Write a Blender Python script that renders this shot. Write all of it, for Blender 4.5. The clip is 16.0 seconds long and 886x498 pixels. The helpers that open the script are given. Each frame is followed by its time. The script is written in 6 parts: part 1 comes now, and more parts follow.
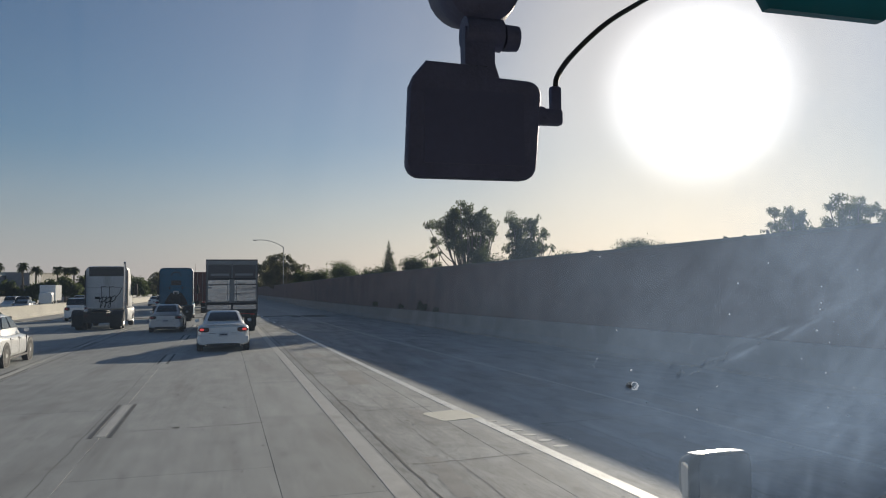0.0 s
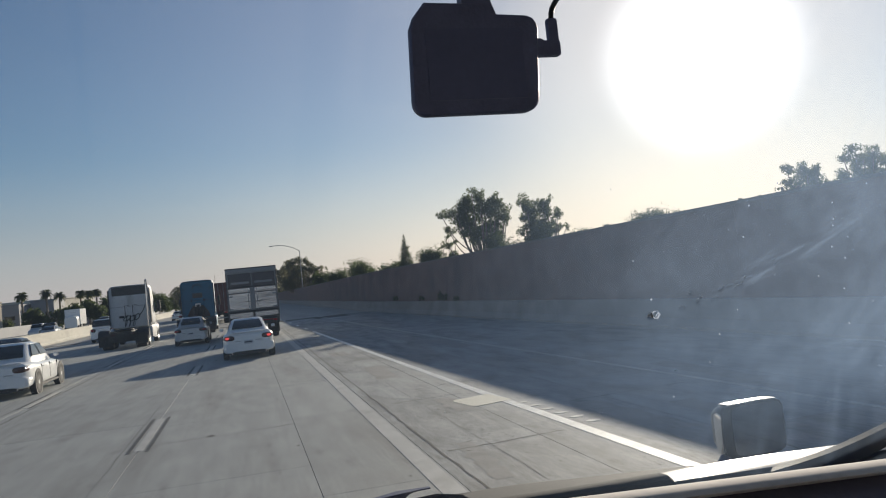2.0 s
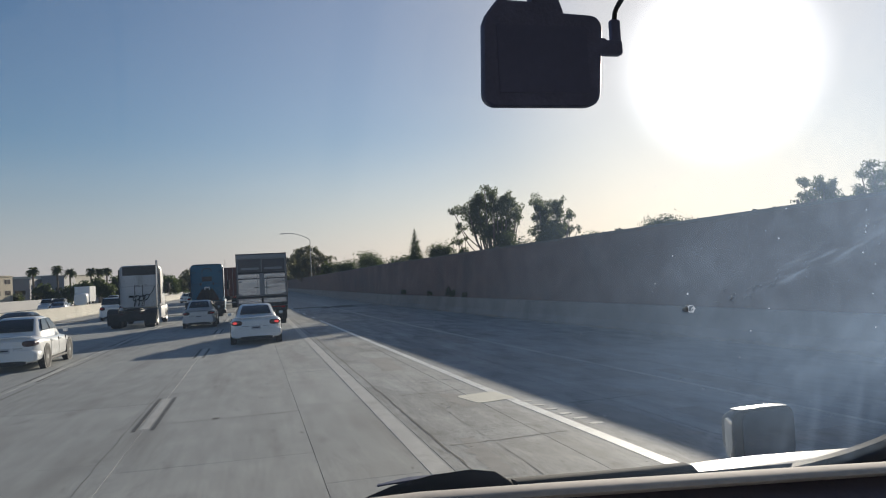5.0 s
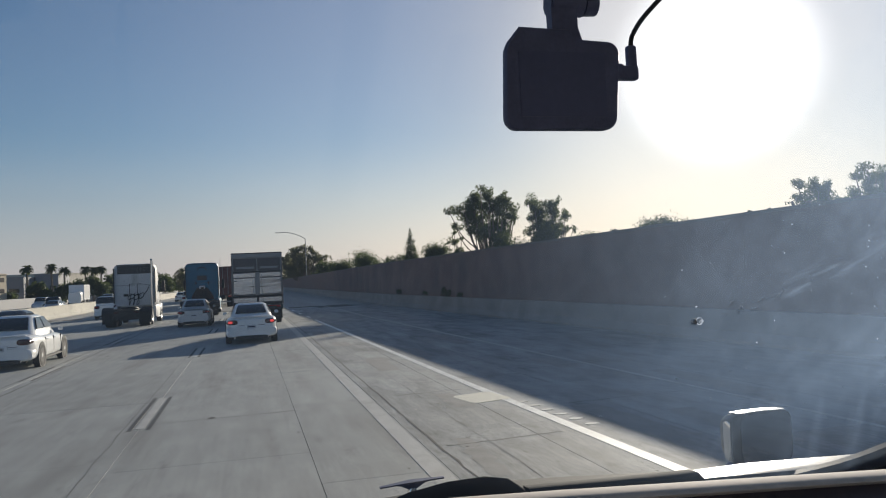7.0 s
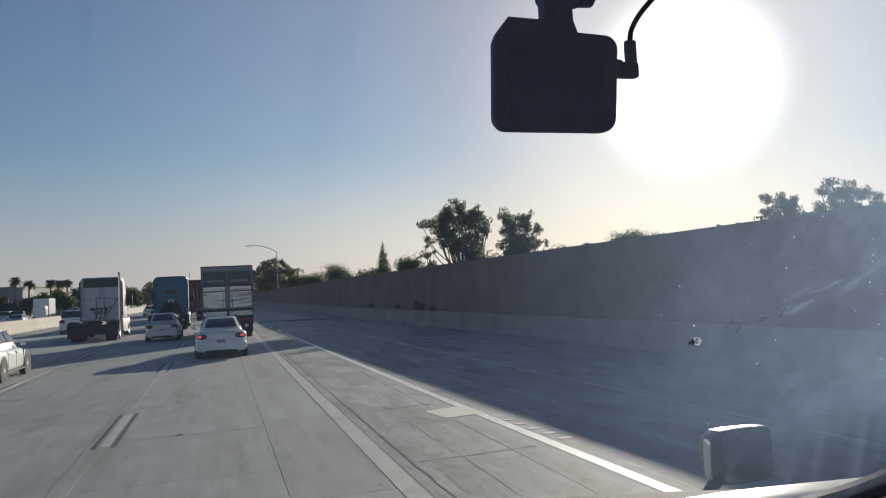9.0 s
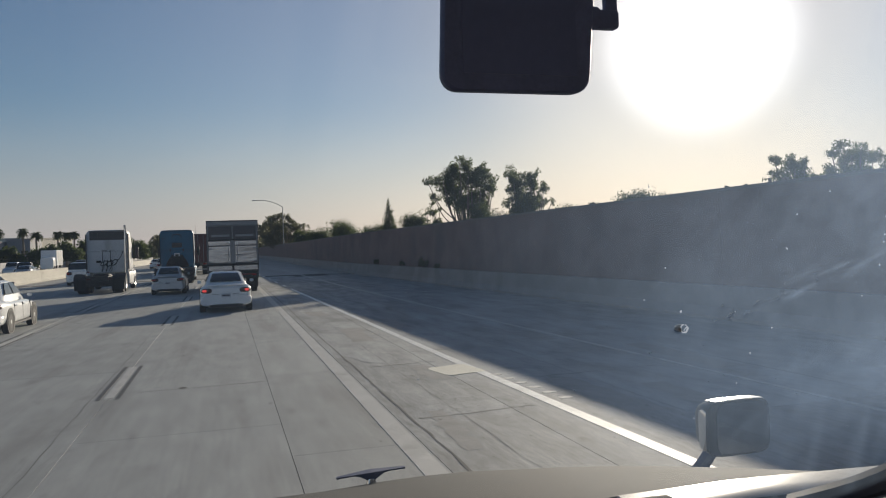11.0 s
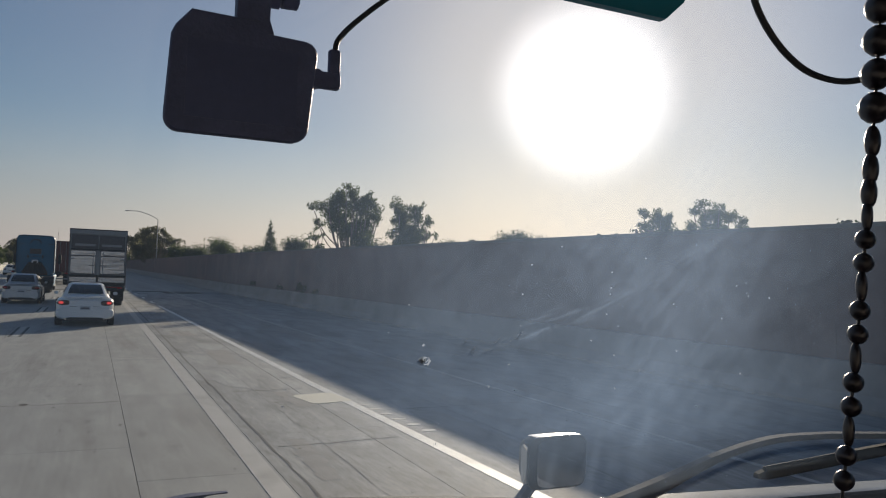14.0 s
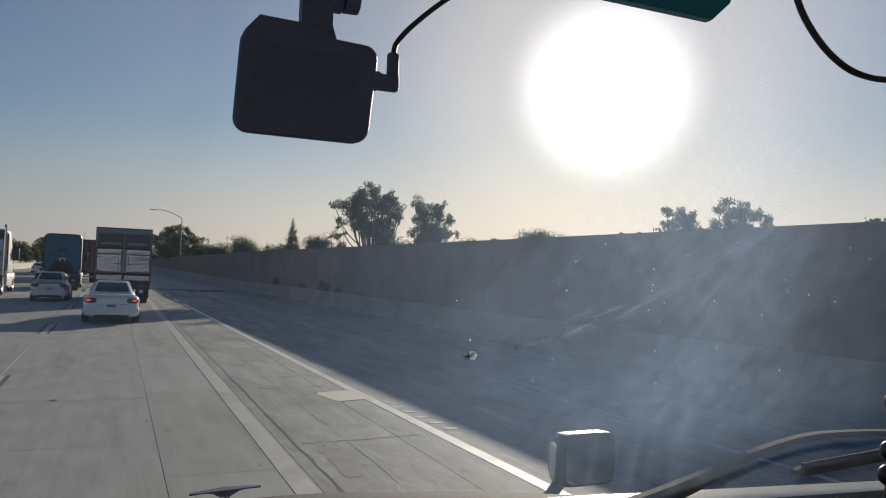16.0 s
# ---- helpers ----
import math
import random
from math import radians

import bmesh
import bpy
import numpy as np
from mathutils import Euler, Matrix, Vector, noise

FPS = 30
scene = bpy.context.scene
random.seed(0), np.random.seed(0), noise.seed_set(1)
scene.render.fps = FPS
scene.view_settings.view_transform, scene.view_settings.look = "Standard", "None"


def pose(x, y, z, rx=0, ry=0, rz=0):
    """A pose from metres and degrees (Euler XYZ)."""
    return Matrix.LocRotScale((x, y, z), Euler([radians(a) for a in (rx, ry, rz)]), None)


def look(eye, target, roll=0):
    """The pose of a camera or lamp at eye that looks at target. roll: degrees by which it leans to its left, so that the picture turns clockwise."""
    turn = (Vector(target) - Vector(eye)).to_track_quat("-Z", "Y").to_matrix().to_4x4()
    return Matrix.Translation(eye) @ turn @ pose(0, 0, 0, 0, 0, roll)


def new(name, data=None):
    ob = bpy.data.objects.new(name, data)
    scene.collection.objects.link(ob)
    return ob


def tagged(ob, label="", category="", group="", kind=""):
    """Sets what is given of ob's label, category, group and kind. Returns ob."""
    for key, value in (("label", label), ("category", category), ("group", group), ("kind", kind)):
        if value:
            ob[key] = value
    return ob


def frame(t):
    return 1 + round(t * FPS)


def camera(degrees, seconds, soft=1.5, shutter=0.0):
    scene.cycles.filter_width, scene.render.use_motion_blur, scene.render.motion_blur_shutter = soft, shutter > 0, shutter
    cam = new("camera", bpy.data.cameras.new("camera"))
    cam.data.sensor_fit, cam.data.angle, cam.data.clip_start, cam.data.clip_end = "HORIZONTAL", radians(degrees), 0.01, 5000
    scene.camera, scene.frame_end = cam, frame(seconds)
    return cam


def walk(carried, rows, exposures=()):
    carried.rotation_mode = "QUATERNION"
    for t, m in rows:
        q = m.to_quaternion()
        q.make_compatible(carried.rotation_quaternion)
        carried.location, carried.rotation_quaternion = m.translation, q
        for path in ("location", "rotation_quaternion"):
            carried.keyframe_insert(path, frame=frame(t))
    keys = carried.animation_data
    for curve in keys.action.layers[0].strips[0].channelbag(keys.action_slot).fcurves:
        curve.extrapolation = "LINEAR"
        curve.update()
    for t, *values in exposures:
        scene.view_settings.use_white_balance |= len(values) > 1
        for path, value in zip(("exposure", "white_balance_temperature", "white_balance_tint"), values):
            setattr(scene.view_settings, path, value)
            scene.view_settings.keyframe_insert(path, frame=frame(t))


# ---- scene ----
EXPOSURE = 0.42
cam = camera(61.0, 16.0, soft=1.1)
PATH = [
    (0.0, pose(-0.002, 0.011, 2.126, 93.03, 0.64, -16.19)),
    (0.5, pose(0.005, -0.010, 2.116, 93.65, 2.42, -15.74)),
    (1.0, pose(0.009, -0.013, 2.089, 92.99, 5.34, -15.39)),
    (1.5, pose(-0.012, -0.009, 2.087, 92.70, 5.63, -15.16)),
    (2.0, pose(-0.009, -0.003, 2.089, 92.33, 5.87, -14.77)),
    (2.5, pose(-0.015, -0.001, 2.089, 92.45, 6.23, -14.23)),
    (3.0, pose(-0.025, 0.005, 2.086, 92.23, 5.38, -14.07)),
    (3.5, pose(-0.030, -0.005, 2.093, 92.67, 4.83, -13.70)),
    (4.0, pose(-0.043, 0.001, 2.083, 93.14, 5.03, -11.63)),
    (4.2, pose(-0.039, -0.015, 2.080, 92.75, 4.45, -12.39)),
    (6.5, pose(-0.086, -0.032, 2.089, 91.82, 2.40, -14.80)),
    (7.0, pose(-0.076, -0.039, 2.094, 92.02, 2.76, -14.50)),
    (7.5, pose(-0.066, -0.027, 2.079, 91.57, 3.83, -14.43)),
    (8.0, pose(-0.050, -0.027, 2.088, 91.60, 5.03, -14.58)),
    (8.5, pose(-0.026, -0.026, 2.090, 92.78, 4.18, -16.84)),
    (9.0, pose(-0.066, 0.020, 2.097, 92.95, 2.76, -16.59)),
    (9.2, pose(-0.069, 0.030, 2.086, 93.32, 2.40, -15.99)),
    (11.3, pose(0.027, 0.079, 2.114, 88.92, 1.87, -16.33)),
    (11.5, pose(0.061, 0.055, 2.099, 88.48, 1.55, -18.87)),
    (12.0, pose(0.074, 0.025, 2.101, 88.72, -1.08, -22.56)),
    (12.5, pose(0.088, 0.008, 2.107, 89.46, -0.87, -23.05)),
    (13.0, pose(0.082, -0.007, 2.114, 90.77, -1.44, -24.50)),
    (13.5, pose(0.077, -0.005, 2.105, 91.06, -2.17, -25.21)),
    (14.0, pose(0.073, -0.008, 2.115, 92.02, -2.05, -25.10)),
    (14.5, pose(0.043, -0.009, 2.116, 92.93, -2.25, -24.41)),
    (15.0, pose(0.061, -0.010, 2.117, 92.06, 0.50, -22.67)),
    (15.5, pose(0.057, -0.014, 2.120, 91.77, -0.67, -23.21)),
    (16.0, pose(0.045, -0.013, 2.112, 91.86, -2.14, -23.50)),
]
walk(cam, PATH, [(0.0, EXPOSURE - 0.20, 6200, 17), (1.2, EXPOSURE - 0.02, 6180, 17), (4.2, EXPOSURE - 0.01, 6090, 17), (9.2, EXPOSURE - 0.07, 6050, 17), (11.3, EXPOSURE - 0.15, 6280, 18), (12.0, EXPOSURE - 0.10, 6320, 18), (13.0, EXPOSURE - 0.26, 6360, 19), (16.0, EXPOSURE - 0.28, 6290, 18)])

# ---- world, sun ----
SUN_AZ, SUN_EL = radians(35.4), radians(14.0)
SUN_DIR = Vector((math.sin(SUN_AZ) * math.cos(SUN_EL), math.cos(SUN_AZ) * math.cos(SUN_EL), math.sin(SUN_EL)))


def build_world():
    w = bpy.data.worlds.new("sky")
    scene.world = w
    w.use_nodes = True
    nt = w.node_tree
    nt.nodes.clear()
    out = nt.nodes.new("ShaderNodeOutputWorld")
    sky = nt.nodes.new("ShaderNodeTexSky")
    sky.sky_type = "NISHITA"
    sky.sun_disc = False
    sky.sun_elevation, sky.sun_rotation = SUN_EL, SUN_AZ
    sky.air_density, sky.dust_density, sky.ozone_density, sky.altitude = 1.15, 0.12, 3.2, 50
    bg = nt.nodes.new("ShaderNodeBackground")
    bg.inputs["Strength"].default_value = 0.054
    nt.links.new(sky.outputs[0], bg.inputs["Color"])
    # the glare of the low sun in the hazy air
    tc = nt.nodes.new("ShaderNodeTexCoord")
    nrm = nt.nodes.new("ShaderNodeVectorMath")
    nrm.operation = "NORMALIZE"
    dot = nt.nodes.new("ShaderNodeVectorMath")
    dot.operation = "DOT_PRODUCT"
    dot.inputs[1].default_value = SUN_DIR
    nt.links.new(tc.outputs["Generated"], nrm.inputs[0])
    nt.links.new(nrm.outputs[0], dot.inputs[0])
    ang = nt.nodes.new("ShaderNodeMath")
    ang.operation = "ARCCOSINE"
    nt.links.new(dot.outputs["Value"], ang.inputs[0])

    def ring(a0, a1, v0):
        m = nt.nodes.new("ShaderNodeMapRange")
        m.interpolation_type = "SMOOTHERSTEP"
        m.inputs["From Min"].default_value, m.inputs["From Max"].default_value = radians(a0), radians(a1)
        m.inputs["To Min"].default_value, m.inputs["To Max"].default_value = v0, 0.0
        nt.links.new(ang.outputs[0], m.inputs["Value"])
        return m

    # pale haze that thickens towards the horizon
    sep = nt.nodes.new("ShaderNodeSeparateXYZ")
    nt.links.new(nrm.outputs[0], sep.inputs[0])
    hz = nt.nodes.new("ShaderNodeMapRange")
    hz.interpolation_type = "SMOOTHSTEP"
    hz.inputs["From Min"].default_value, hz.inputs["From Max"].default_value = -0.02, 0.20
    hz.inputs["To Min"].default_value, hz.inputs["To Max"].default_value = 0.78, 0.0
    nt.links.new(sep.outputs["Z"], hz.inputs["Value"])
    haze = nt.nodes.new("ShaderNodeBackground")
    haze.inputs["Color"].default_value = (0.95, 0.86, 0.86, 1)
    haze.inputs["Strength"].default_value = 0.42
    veil = nt.nodes.new("ShaderNodeMixShader")
    nt.links.new(hz.outputs[0], veil.inputs[0])
    nt.links.new(bg.outputs[0], veil.inputs[1])
    nt.links.new(haze.outputs[0], veil.inputs[2])
    # the haze glows on the sun's side
    glow = nt.nodes.new("ShaderNodeMath")
    glow.operation = "MULTIPLY"
    nt.links.new(hz.outputs[0], glow.inputs[0])
    nt.links.new(ring(6.0, 50.0, 0.36).outputs[0], glow.inputs[1])
    warm = nt.nodes.new("ShaderNodeBackground")
    warm.inputs["Color"].default_value = (1.0, 0.75, 0.44, 1)
    nt.links.new(glow.outputs[0], warm.inputs["Strength"])
    # dusty air round the sun, warmer than the blue sky
    dust = nt.nodes.new("ShaderNodeBackground")
    dust.inputs["Color"].default_value = (0.90, 0.745, 0.52, 1)
    dust.inputs["Strength"].default_value = 0.62
    dusty = nt.nodes.new("ShaderNodeMixShader")
    nt.links.new(ring(5.0, 29.0, 0.28).outputs[0], dusty.inputs[0])
    nt.links.new(veil.outputs[0], dusty.inputs[1])
    nt.links.new(dust.outputs[0], dusty.inputs[2])
    total = nt.nodes.new("ShaderNodeAddShader")
    nt.links.new(dusty.outputs[0], total.inputs[0])
    nt.links.new(warm.outputs[0], total.inputs[1])
    for a0, a1, v0, col in GLARE:
        m = ring(a0, a1, v0)
        e = nt.nodes.new("ShaderNodeBackground")
        e.inputs["Color"].default_value = (*col, 1)
        nt.links.new(m.outputs[0], e.inputs["Strength"])
        add = nt.nodes.new("ShaderNodeAddShader")
        nt.links.new(total.outputs[0], add.inputs[0])
        nt.links.new(e.outputs[0], add.inputs[1])
        total = add
    nt.links.new(total.outputs[0], out.inputs["Surface"])


GLARE = (
    (2.6, 8.4, 0.85, (1.0, 0.96, 0.88)),
    (4.5, 20.0, 0.20, (1.0, 0.80, 0.50)),
    (8.0, 58.0, 0.125, (1.0, 0.75, 0.47)),
)
build_world()
sun_data = bpy.data.lights.new("sun", "SUN")
sun_data.energy, sun_data.angle, sun_data.color = 4.2, radians(0.6), (1.0, 0.87, 0.64)
sun = new("sun", sun_data)
sun.matrix_world = look((0, 0, 60), Vector((0, 0, 60)) - SUN_DIR)


# ---- materials ----
def mat(name, col, rough=0.6, metal=0.0, var=0.12, scale=2.0, bump=0.0, bscale=30.0, stretch=(1, 1, 1), rand=0.0,
        island=0.0, coat=0.0, emit=None, power=0.0, where="Object", stain=0.0, stain_col=(0.05, 0.045, 0.04), stain_scale=0.4, stain_stretch=(1, 1, 1), groove=0.0, blotch=0.0):
    m = bpy.data.materials.new(name)
    m.use_nodes = True
    nt = m.node_tree
    p = nt.nodes["Principled BSDF"]
    p.inputs["Roughness"].default_value, p.inputs["Metallic"].default_value = rough, metal
    p.inputs["Coat Weight"].default_value = coat
    if where == "World":
        geo = nt.nodes.new("ShaderNodeNewGeometry")
        src = geo.outputs["Position"]
    else:
        src = nt.nodes.new("ShaderNodeTexCoord").outputs["Object"]
    mp = nt.nodes.new("ShaderNodeMapping")
    mp.inputs["Scale"].default_value = stretch
    nt.links.new(src, mp.inputs["Vector"])

    def noise_tex(sc, detail, vec):
        n = nt.nodes.new("ShaderNodeTexNoise")
        n.inputs["Scale"].default_value, n.inputs["Detail"].default_value = sc, detail
        nt.links.new(vec, n.inputs["Vector"])
        return n.outputs["Fac"]

    def math_node(op, a, b):
        n = nt.nodes.new("ShaderNodeMath")
        n.operation = op
        for i, v in enumerate((a, b)):
            if isinstance(v, (int, float)):
                n.inputs[i].default_value = v
            else:
                nt.links.new(v, n.inputs[i])
        return n.outputs[0]

    coarse, fine = noise_tex(scale, 4, mp.outputs[0]), noise_tex(scale * 9, 3, mp.outputs[0])
    v = math_node("ADD", math_node("MULTIPLY", coarse, 0.65), math_node("MULTIPLY", fine, 0.35))
    v = math_node("MULTIPLY", math_node("SUBTRACT", v, 0.5), var * 4)
    if groove:
        # fine lengthwise wear and traffic film in the concrete
        for gs, amp in (((26, 0.9, 1), 1.0), ((7, 0.12, 1), 0.8), ((40, 16, 1), 0.7)):
            gm = nt.nodes.new("ShaderNodeMapping")
            gm.inputs["Scale"].default_value = gs
            nt.links.new(src, gm.inputs["Vector"])
            v = math_node("ADD", v, math_node("MULTIPLY", math_node("SUBTRACT", noise_tex(1.0, 3, gm.outputs[0]), 0.5), groove * amp * 2))
    if blotch:
        # scattered small dark spots
        gb = nt.nodes.new("ShaderNodeMapping")
        gb.inputs["Scale"].default_value = (3.2, 1.4, 1)
        nt.links.new(src, gb.inputs["Vector"])
        rb = nt.nodes.new("ShaderNodeMapRange")
        rb.inputs["From Min"].default_value, rb.inputs["From Max"].default_value = 0.62, 0.74
        rb.inputs["To Min"].default_value, rb.inputs["To Max"].default_value = 0.0, blotch
        nt.links.new(noise_tex(1.0, 5, gb.outputs[0]), rb.inputs["Value"])
        v = math_node("SUBTRACT", v, rb.outputs[0])
    if rand:
        oi = nt.nodes.new("ShaderNodeObjectInfo")
        v = math_node("ADD", v, math_node("MULTIPLY", math_node("SUBTRACT", oi.outputs["Random"], 0.5), rand * 2))
    if island:
        gi = nt.nodes.new("ShaderNodeNewGeometry")
        v = math_node("ADD", v, math_node("MULTIPLY", math_node("SUBTRACT", gi.outputs["Random Per Island"], 0.5), island * 2))
    v = math_node("ADD", v, 1.0)
    sc = nt.nodes.new("ShaderNodeVectorMath")
    sc.operation = "SCALE"
    sc.inputs[0].default_value = col
    nt.links.new(v, sc.inputs["Scale"])
    colour = sc.outputs[0]
    if stain:
        ms = nt.nodes.new("ShaderNodeMapping")
        ms.inputs["Scale"].default_value = stain_stretch
        nt.links.new(src, ms.inputs["Vector"])
        s = noise_tex(stain_scale, 5, ms.outputs[0])
        r = nt.nodes.new("ShaderNodeMapRange")
        r.inputs["From Min"].default_value, r.inputs["From Max"].default_value = 0.52, 0.75
        r.inputs["To Max"].default_value = stain
        nt.links.new(s, r.inputs["Value"])
        mix = nt.nodes.new("ShaderNodeMix")
        mix.data_type = "RGBA"
        nt.links.new(r.outputs[0], mix.inputs["Factor"])
        nt.links.new(colour, mix.inputs["A"])
        mix.inputs["B"].default_value = (*stain_col, 1)
        colour = mix.outputs["Result"]
    nt.links.new(colour, p.inputs["Base Color"])
    if bump:
        b = nt.nodes.new("ShaderNodeBump")
        b.inputs["Strength"].default_value, b.inputs["Distance"].default_value = bump, 0.02
        nt.links.new(noise_tex(bscale, 4, mp.outputs[0]), b.inputs["Height"])
        nt.links.new(b.outputs[0], p.inputs["Normal"])
    if emit:
        p.inputs["Emission Color"].default_value, p.inputs["Emission Strength"].default_value = (*emit, 1), power
    return m


def pane(name, clear, tint, dirt, rough=0.02):
    """Window glass: see-through, with a sharp reflection and, by a little, a dusty bloom that the sun lights up and
    that doubles as glare veil.
    """
    m = bpy.data.materials.new(name)
    m.use_nodes = True
    nt = m.node_tree
    nt.nodes.clear()
    out = nt.nodes.new("ShaderNodeOutputMaterial")
    tr = nt.nodes.new("ShaderNodeBsdfTransparent")
    tr.inputs[0].default_value = (*tint, 1)
    gl = nt.nodes.new("ShaderNodeBsdfGlossy")
    gl.inputs["Roughness"].default_value = rough
    mx = nt.nodes.new("ShaderNodeMixShader")
    mx.inputs[0].default_value = 1 - clear
    nt.links.new(tr.outputs[0], mx.inputs[1])
    nt.links.new(gl.outputs[0], mx.inputs[2])
    last = mx
    if dirt:
        tc = nt.nodes.new("ShaderNodeTexCoord")
        mp = nt.nodes.new("ShaderNodeMapping")
        turn = nt.nodes.new("ShaderNodeMapping")
        turn.inputs["Rotation"].default_value = (0, radians(52), 0)
        mp.inputs["Scale"].default_value = (5.0, 5.0, 46)
        n = nt.nodes.new("ShaderNodeTexNoise")
        n.inputs["Scale"].default_value, n.inputs["Detail"].default_value = 2.6, 8
        n.inputs["Distortion"].default_value = 0.9
        nt.links.new(tc.outputs["Object"], turn.inputs[0])
        nt.links.new(turn.outputs[0], mp.inputs[0])
        nt.links.new(mp.outputs[0], n.inputs["Vector"])
        n2 = nt.nodes.new("ShaderNodeTexNoise")
        n2.inputs["Scale"].default_value, n2.inputs["Detail"].default_value = 5.0, 6
        nt.links.new(tc.outputs["Object"], n2.inputs["Vector"])
        mul = nt.nodes.new("ShaderNodeMath")
        mul.operation = "MULTIPLY"
        nt.links.new(n.outputs["Fac"], mul.inputs[0])
        nt.links.new(n2.outputs["Fac"], mul.inputs[1])
        r = nt.nodes.new("ShaderNodeMapRange")
        r.inputs["From Min"].default_value, r.inputs["From Max"].default_value = 0.20, 0.52
        r.inputs["To Min"].default_value, r.inputs["To Max"].default_value = 0.0, 1.0
        nt.links.new(mul.outputs[0], r.inputs["Value"])
        tl = nt.nodes.new("ShaderNodeBsdfTranslucent")
        tl.inputs[0].default_value = (0.49, 0.69, 1.0, 1)
        m2 = nt.nodes.new("ShaderNodeMixShader")
        # dirt and smears grow towards the passenger's side; the gradient also carries sun glare
        sx = nt.nodes.new("ShaderNodeSeparateXYZ")
        nt.links.new(tc.outputs["Object"], sx.inputs[0])

        def across(x0, x1, v0, v1, axis=0):
            rx = nt.nodes.new("ShaderNodeMapRange")
            rx.interpolation_type = "SMOOTHSTEP"
            rx.inputs["From Min"].default_value, rx.inputs["From Max"].default_value = x0, x1
            rx.inputs["To Min"].default_value, rx.inputs["To Max"].default_value = v0, v1
            nt.links.new(sx.outputs[axis], rx.inputs["Value"])
            return rx.outputs[0]

        def calc(op, p, q, k=None):
            n = nt.nodes.new("ShaderNodeMath")
            n.operation = op
            for i, v in enumerate((p, q) if k is None else (p, q, k)):
                if isinstance(v, (int, float)):
                    n.inputs[i].default_value = v
                else:
                    nt.links.new(v, n.inputs[i])
            return n.outputs[0]
        smear = calc("MULTIPLY", r.outputs[0], across(0.05, 0.50, 0.12, 0.32))
        film = calc("MULTIPLY_ADD", across(0.42, 0.75, 1.0, 0.35), 0.30, calc("MULTIPLY", n2.outputs["Fac"], 0.75))
        n5 = nt.nodes.new("ShaderNodeTexNoise")
        n5.inputs["Scale"].default_value, n5.inputs["Detail"].default_value, n5.inputs["Roughness"].default_value = 55.0, 8, 0.66
        nt.links.new(tc.outputs["Object"], n5.inputs["Vector"])
        film = calc("MULTIPLY", film, calc("MULTIPLY_ADD", n5.outputs["Fac"], 0.9, 0.55))
        amount = calc("MULTIPLY", calc("ADD", film, smear), across(-0.25, 0.26, dirt * 0.08, dirt))
        # glare veil round the sun's bearing, painted as denser film, fading rightwards
        amount = calc("MULTIPLY", amount, across(0.28, 0.62, 1.15, 0.40))
        # film and glare veil thin out towards the bottom of the glass
        amount = calc("MULTIPLY", amount, across(1.87, 2.01, 0.25, 1.0, 2))
        # upright smears inside the arc that the wiper swept
        up = nt.nodes.new("ShaderNodeMapping")
        up.inputs["Scale"].default_value = (60, 1, 5)
        up.inputs["Rotation"].default_value = (0, radians(-7), 0)
        nt.links.new(tc.outputs["Object"], up.inputs[0])
        n3 = nt.nodes.new("ShaderNodeTexNoise")
        n3.inputs["Scale"].default_value, n3.inputs["Detail"].default_value = 1.0, 4
        nt.links.new(up.outputs[0], n3.inputs["Vector"])
        r3 = nt.nodes.new("ShaderNodeMapRange")
        r3.inputs["From Min"].default_value, r3.inputs["From Max"].default_value = 0.50, 0.74
        nt.links.new(n3.outputs["Fac"], r3.inputs["Value"])
        dx, dz = calc("SUBTRACT", sx.outputs[0], 0.57 - 0.33), calc("SUBTRACT", sx.outputs[2], 1.755)
        rad = calc("SQRT", calc("ADD", calc("MULTIPLY", dx, dx), calc("MULTIPLY", dz, dz)), 0.0)

        def soft(src, x0, x1, v0, v1):
            m_ = nt.nodes.new("ShaderNodeMapRange")
            m_.interpolation_type = "SMOOTHSTEP"
            m_.inputs["From Min"].default_value, m_.inputs["From Max"].default_value = x0, x1
            m_.inputs["To Min"].default_value, m_.inputs["To Max"].default_value = v0, v1
            nt.links.new(src, m_.inputs["Value"])
            return m_.outputs[0]
        inside = soft(rad, 0.222, 0.233, 1.0, 0.0)
        rim_line = calc("MULTIPLY", soft(rad, 0.2285, 0.2305, 0.0, 1.0), soft(rad, 0.2305, 0.2325, 1.0, 0.0))
        amount = calc("ADD", amount, calc("MULTIPLY", calc("MULTIPLY", inside, r3.outputs[0]), dirt * 0.20))
        amount = calc("ADD", amount, calc("MULTIPLY", calc("MULTIPLY", rim_line, r.outputs[0]), dirt * 0.35))
        # a scuffed streak of fine scratches rising towards the passenger's side
        along = calc("SUBTRACT", sx.outputs[0], 0.07)
        rise = calc("MULTIPLY", along, calc("MULTIPLY_ADD", along, 0.9, 0.20))
        beside = calc("SUBTRACT", calc("SUBTRACT", sx.outputs[2], 2.046), rise)
        uv = nt.nodes.new("ShaderNodeCombineXYZ")
        nt.links.new(calc("MULTIPLY", along, 22.0), uv.inputs[0])
        nt.links.new(calc("MULTIPLY", beside, 230.0), uv.inputs[1])
        n4 = nt.nodes.new("ShaderNodeTexNoise")
        n4.inputs["Scale"].default_value, n4.inputs["Detail"].default_value = 1.0, 5
        nt.links.new(uv.outputs[0], n4.inputs["Vector"])
        band = calc("MULTIPLY", soft(along, -0.02, 0.08, 0.0, 1.0), soft(along, 0.20, 0.36, 1.0, 0.0))
        band = calc("MULTIPLY", band, calc("MULTIPLY", soft(beside, -0.012, 0.0, 0.0, 1.0), soft(beside, 0.0, 0.028, 1.0, 0.0)))
